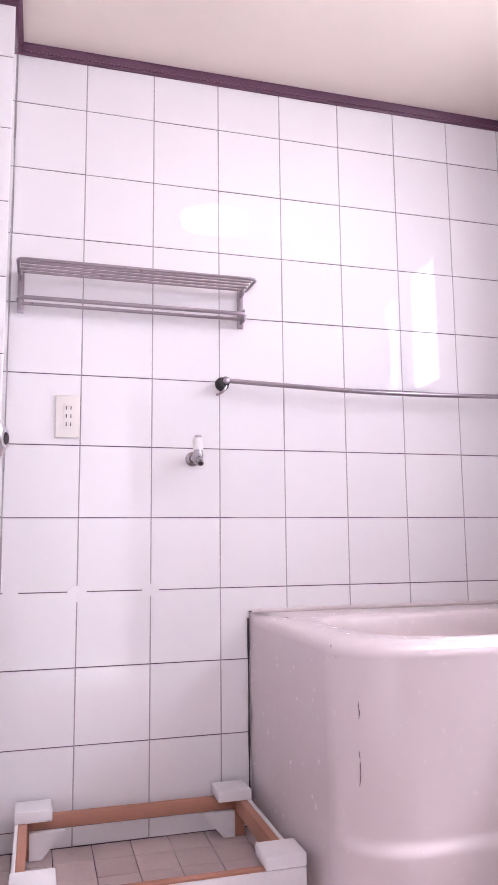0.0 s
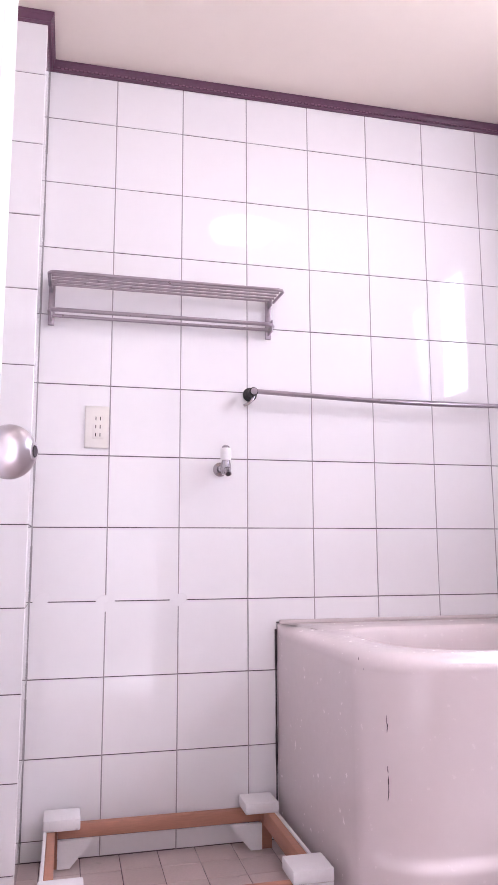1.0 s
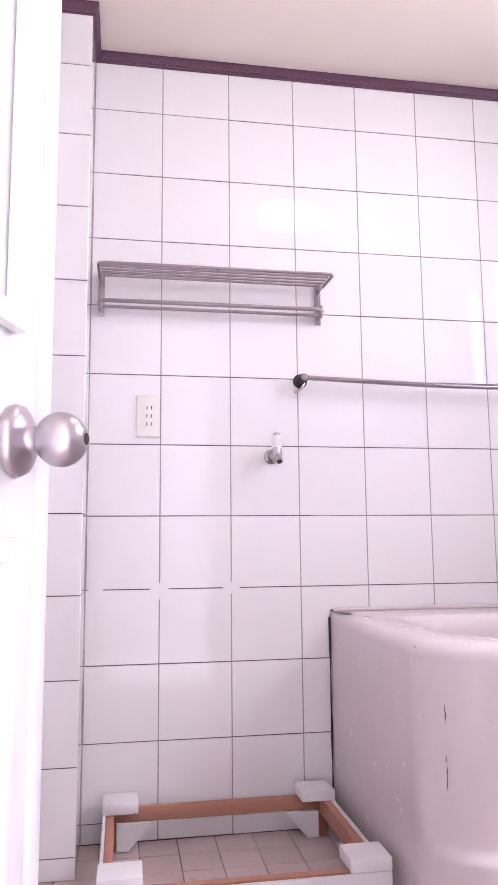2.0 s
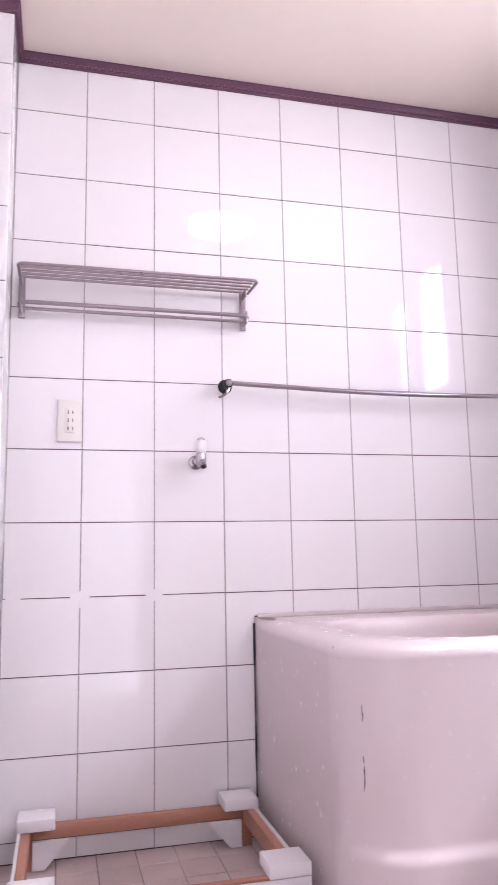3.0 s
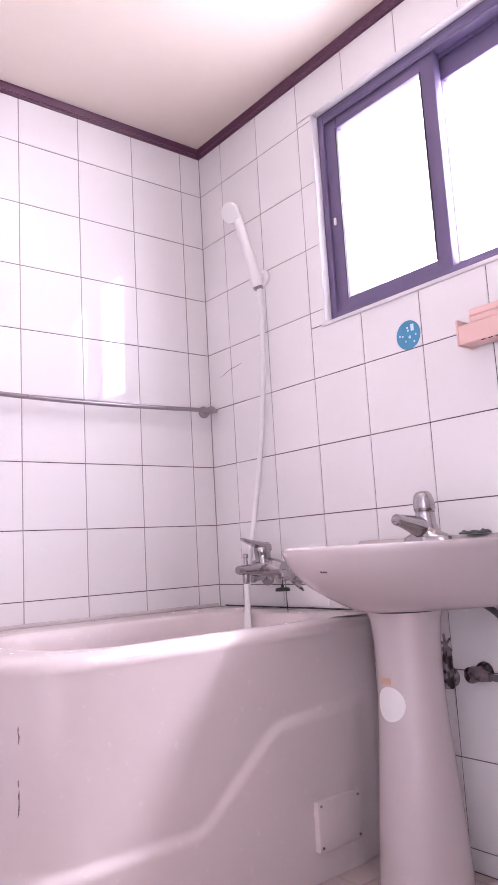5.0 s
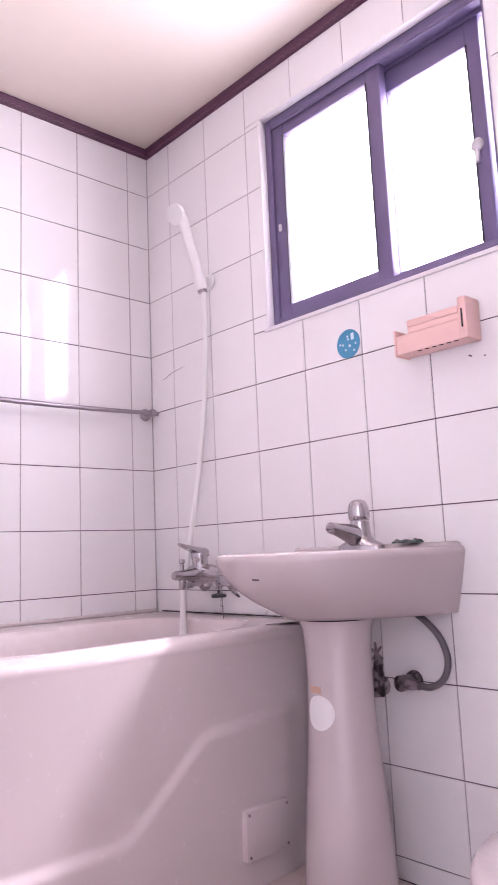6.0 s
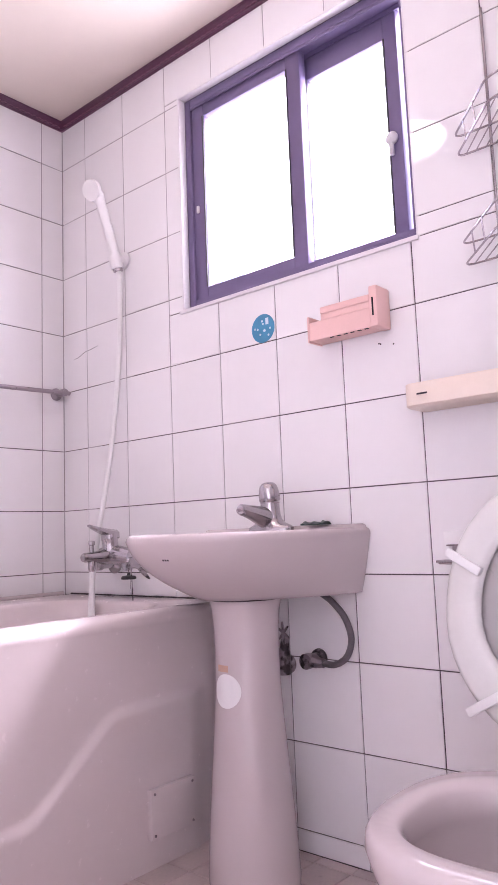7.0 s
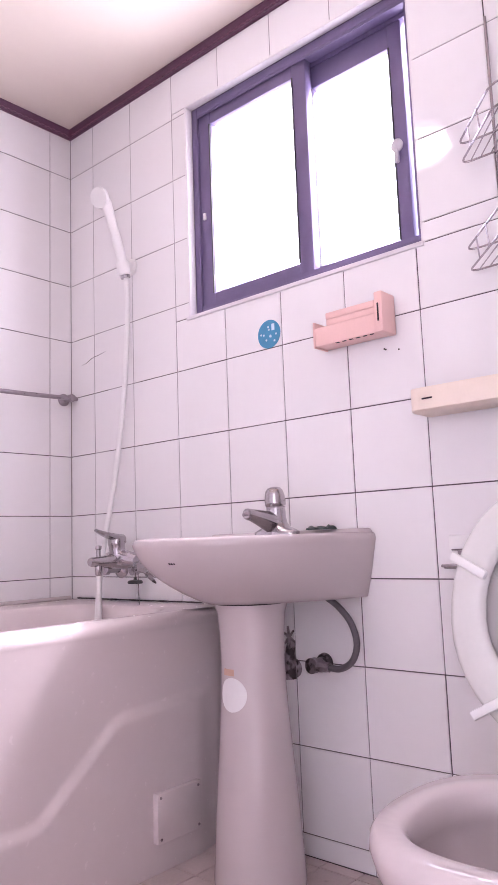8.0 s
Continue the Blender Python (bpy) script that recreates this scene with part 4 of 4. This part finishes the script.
kn = part("knob", lathe([(0.0, 0.0005), (0.033, 0.0005), (0.0335, 0.004), (0.0315, 0.009), (0.025, 0.013), (0.0165, 0.016), (0.0130, 0.019), (0.0130, 0.0245)] + ball + [(0.0085, 0.0690), (0, 0.0690)], KM, 36), SATIN, leaf, "brushed steel round knob", smooth=60)
part("keyhole", lathe([(0, 0), (0.006, 0), (0.005, 0.0012), (0, 0.0014)], facing(KM @ Vector((0, 0, 0.0687)), nrm), 14), DARK, kn)

# ---- ceiling lamp ----
lamp = thing("ceiling_lamp", (0.795, -0.885, TOP), "round white lit flush ceiling lamp", "ceiling lamp")
part("base", lathe([(0, 0), (0.148, 0), (0.149, -0.054), (0.146, -0.058), (0.141, -0.058), (0.140, -0.048), (0, -0.048)], pose(0.795, -0.885, TOP - 0.0005), 40), WHITE_PLASTIC, lamp)
part("diffuser", lathe([(0.139, -0.0490), (0.139, -0.062), (0.130, -0.078), (0.10, -0.091), (0.05, -0.099), (0, -0.101)], pose(0.795, -0.885, TOP), 40), GLOW, lamp)

# ---- wall tiles ----
CELL, GAP, LEVEL_GAP, THICK = 0.2, 0.0028, 0.0026, 0.008
tr = random.Random(11)
MESHES = {}


def tile_mesh(w, h):
    key = (round(w, 4), round(h, 4))
    if key not in MESHES:
        b, t = bmesh.new(), 0.0007
        rings = [[(-w / 2 + o, y, -h / 2 + o), (w / 2 - o, y, -h / 2 + o), (w / 2 - o, y, h / 2 - o), (-w / 2 + o, y, h / 2 - o)] for o, y in ((0, THICK), (0, 0.0009), (t * 0.3, 0.0003), (t, 0))]
        MESHES[key] = finish(loft(rings, b, True, True, True), "tile", TILE, 0)
    return MESHES[key]


def put_tile(wall, u0, u1, z0, z1, place, turn):
    if u1 - u0 < 0.008 or z1 - z0 < 0.008:
        return
    ob = new("tile", tile_mesh(u1 - u0 - GAP, z1 - z0 - LEVEL_GAP))
    u, z = (u0 + u1) / 2, (z0 + z1) / 2
    ob.matrix_world = place(u, z) @ pose(0, tr.uniform(-0.0002, 0.0004), 0, tr.uniform(-0.16, 0.16), tr.uniform(-0.10, 0.10), turn + tr.uniform(-0.16, 0.16))
    m = ob.matrix_world.copy()
    ob.parent = wall
    ob.matrix_basis = m


def cuts(a, b, first):
    """Joint places from a to b: first, then every 0.2 m."""
    out = [a]
    x = first
    while x < b - 0.002:
        if x > a + 0.002:
            out.append(x)
        x += CELL
    return out + [b]


zs = cuts(0.0, 2.198, 0.05)
for u0, u1 in zip(*(lambda c: (c, c[1:]))(cuts(0.0, L, 0.2))):
    for z0, z1 in zip(zs, zs[1:]):
        put_tile(wall_north, u0, u1, z0, z1, lambda u, z: pose(u, 0, z), 0)
for u0, u1 in ((-0.30, -0.2), (-0.2, 0.0)):
    for z0, z1 in zip(zs, zs[1:]):
        put_tile(wall_west, u0, u1, z0, z1, lambda u, z: pose(u, -0.2, z), 0)
for z0, z1 in zip(zs, zs[1:]):
    put_tile(wall_west, 0.0, 0.2, z0, z1, lambda u, z: pose(0, -u, z), 90)
us = cuts(0.0, -SOUTH, 0.13)
for u0, u1 in zip(us, us[1:]):
    for z0, z1 in zip(zs, zs[1:]):
        a, b, lo, hi = -WX1, -WX0, WZ0, WZ1
        if u1 <= a or u0 >= b or z1 <= lo or z0 >= hi:
            rects = [(u0, u1, z0, z1)]
        else:
            rects = []
            c0, c1 = max(z0, lo), min(z1, hi)
            if u0 < a:
                rects.append((u0, a, c0, c1))
            if u1 > b:
                rects.append((b, u1, c0, c1))
            if z0 < lo:
                rects.append((u0, u1, z0, lo))
            if z1 > hi:
                rects.append((u0, u1, hi, z1))
        for r in rects:
            put_tile(wall_east, *r, lambda u, z: pose(L, -u, z), -90)

# paler filling in the upright joints of the long wall and in the joints of the shower corner
for k in range(1, 9):
    part("joint_filling", boxes(((0.2 * k - 0.0013, 0.0007, 0.0), (0.2 * k + 0.0013, 0.0030, 2.196)), bev=0), PALE_GROUT, wall_north, smooth=0)
part("joint_filling", boxes(((-0.0010, 0.0002, 0.0), (0.0030, 0.0030, 2.196)), bev=0), PALE_GROUT, wall_north, smooth=0)
part("joint_filling", boxes(((L - 0.0022, 0.0002, 0.58), (L + 0.002, 0.0030, 2.196)), bev=0), PALE_GROUT, wall_north, smooth=0)
for u, z0, z1 in ((0.13, 0.6, 2.196), (0.33, 0.6, 2.196), (0.53, 1.06, 2.196), (0.73, 1.34, 1.40), (0.73, 2.07, 2.196), (0.93, 2.07, 2.196), (1.13, 2.07, 2.196)):
    part("joint_filling", boxes(((L + 0.0007, -u - 0.0013, z0), (L + 0.0030, -u + 0.0013, z1)), bev=0), PALE_GROUT, wall_east, smooth=0)
for u0, u1, z in ((0.06, 0.59, 1.85), (0.0, 0.59, 1.65), (0.14, 0.59, 1.45), (0.0, 0.59, 2.05), (0.20, 0.36, 1.25), (0.13, 0.20, 1.05), (0.12, 0.17, 0.85)):
    part("joint_filling", boxes(((L + 0.0006, -u1, z - 0.0010), (L + 0.0030, -u0, z + 0.0010)), bev=0), PALE_GROUT, wall_east, smooth=0)

# hairline crack in the glaze
ck = [(-0.06, 1.358), (-0.085, 1.360), (-0.105, 1.368), (-0.127, 1.374), (-0.150, 1.375), (-0.19, 1.381)]
part("crack", tube([(L - 0.0002, y, z) for y, z in ck], [0.0003, 0.0008, 0.0010, 0.0007, 0.0009, 0.0003], seg=5), DARK, wall_east, "thin dark hairline crack")

# white filler smeared over some joints
for k, (x, z) in enumerate(((0.2, 0.65), (0.4, 0.65), (0.03, 0.655), (0.205, 0.645))):
    part("filler", lathe([(0, -0.0025), (0.021, -0.0025), (0.020, 0.0001), (0.012, 0.0003), (0, 0.0004)], facing((x, 0, z), (0, -1, 0)) @ pose(0, 0, 0, 0, 0, 20 * k), 16, squash=(1.25, 0.8)), TILE, wall_north, "smear of white filler over a joint")
for y, z in ((-1.232, 1.178), (-1.270, 1.170), (-1.236, 1.176)):
    part("screw_hole", lathe([(0, 0), (0.0022, 0), (0.0018, 0.0006), (0, 0.0007)], facing((L, y, z), (-1, 0, 0)), 8), DARK, wall_east, "small dark drill mark")

# ---- floor tiles ----
ft = {}


def floor_mesh(w, h):
    key = (round(w, 4), round(h, 4))
    if key not in ft:
        rings = [[(-w / 2 + o, -h / 2 + o, z), (w / 2 - o, -h / 2 + o, z), (w / 2 - o, h / 2 - o, z), (-w / 2 + o, h / 2 - o, z)] for o, z in ((0, -0.008), (0, -0.0012), (0.0015, 0))]
        ft[key] = finish(loft(rings, None, True, True, True), "tile", FLOOR_TILE, 0)
    return ft[key]


far = bmesh.new()
for i in range(-3, 17):
    for j in range(22):
        x0, x1 = 0.05 + 0.1 * i, min(L, 0.15 + 0.1 * i)
        y1, y0 = -0.1 * j, -0.1 * j - 0.1
        if x1 < -0.28 or x1 - x0 < 0.01 or (x1 <= 0.0 and y0 > -0.19):
            continue
        if x0 > 0.72 and x1 < 1.66 and y0 > -0.66:
            continue
        if y0 < -1.35:
            lo, hi = (x0 + 0.001, y0 + 0.001, -0.008), (x1 - 0.001, y1 - 0.001, 0.0)
            box(far, lo, hi, 0)
            continue
        ob = new("tile", floor_mesh(x1 - x0 - 0.002, 0.098))
        ob.matrix_basis = pose((x0 + x1) / 2, (y0 + y1) / 2, tr.uniform(-0.0004, 0.0004), tr.uniform(-0.25, 0.25), tr.uniform(-0.25, 0.25), 0)
        ob.parent = floor
fr = part("far_tiles", far, FLOOR_TILE, floor, smooth=0)
tagged(fr, kind="stuff")
hf = part("floor_hall", boxes(((-0.9, -3.4, -0.002), (1.7, SOUTH - 0.01, 0.001)), bev=0), PLASTER)
tagged(hf, "plain hallway floor", "floor", kind="structure")
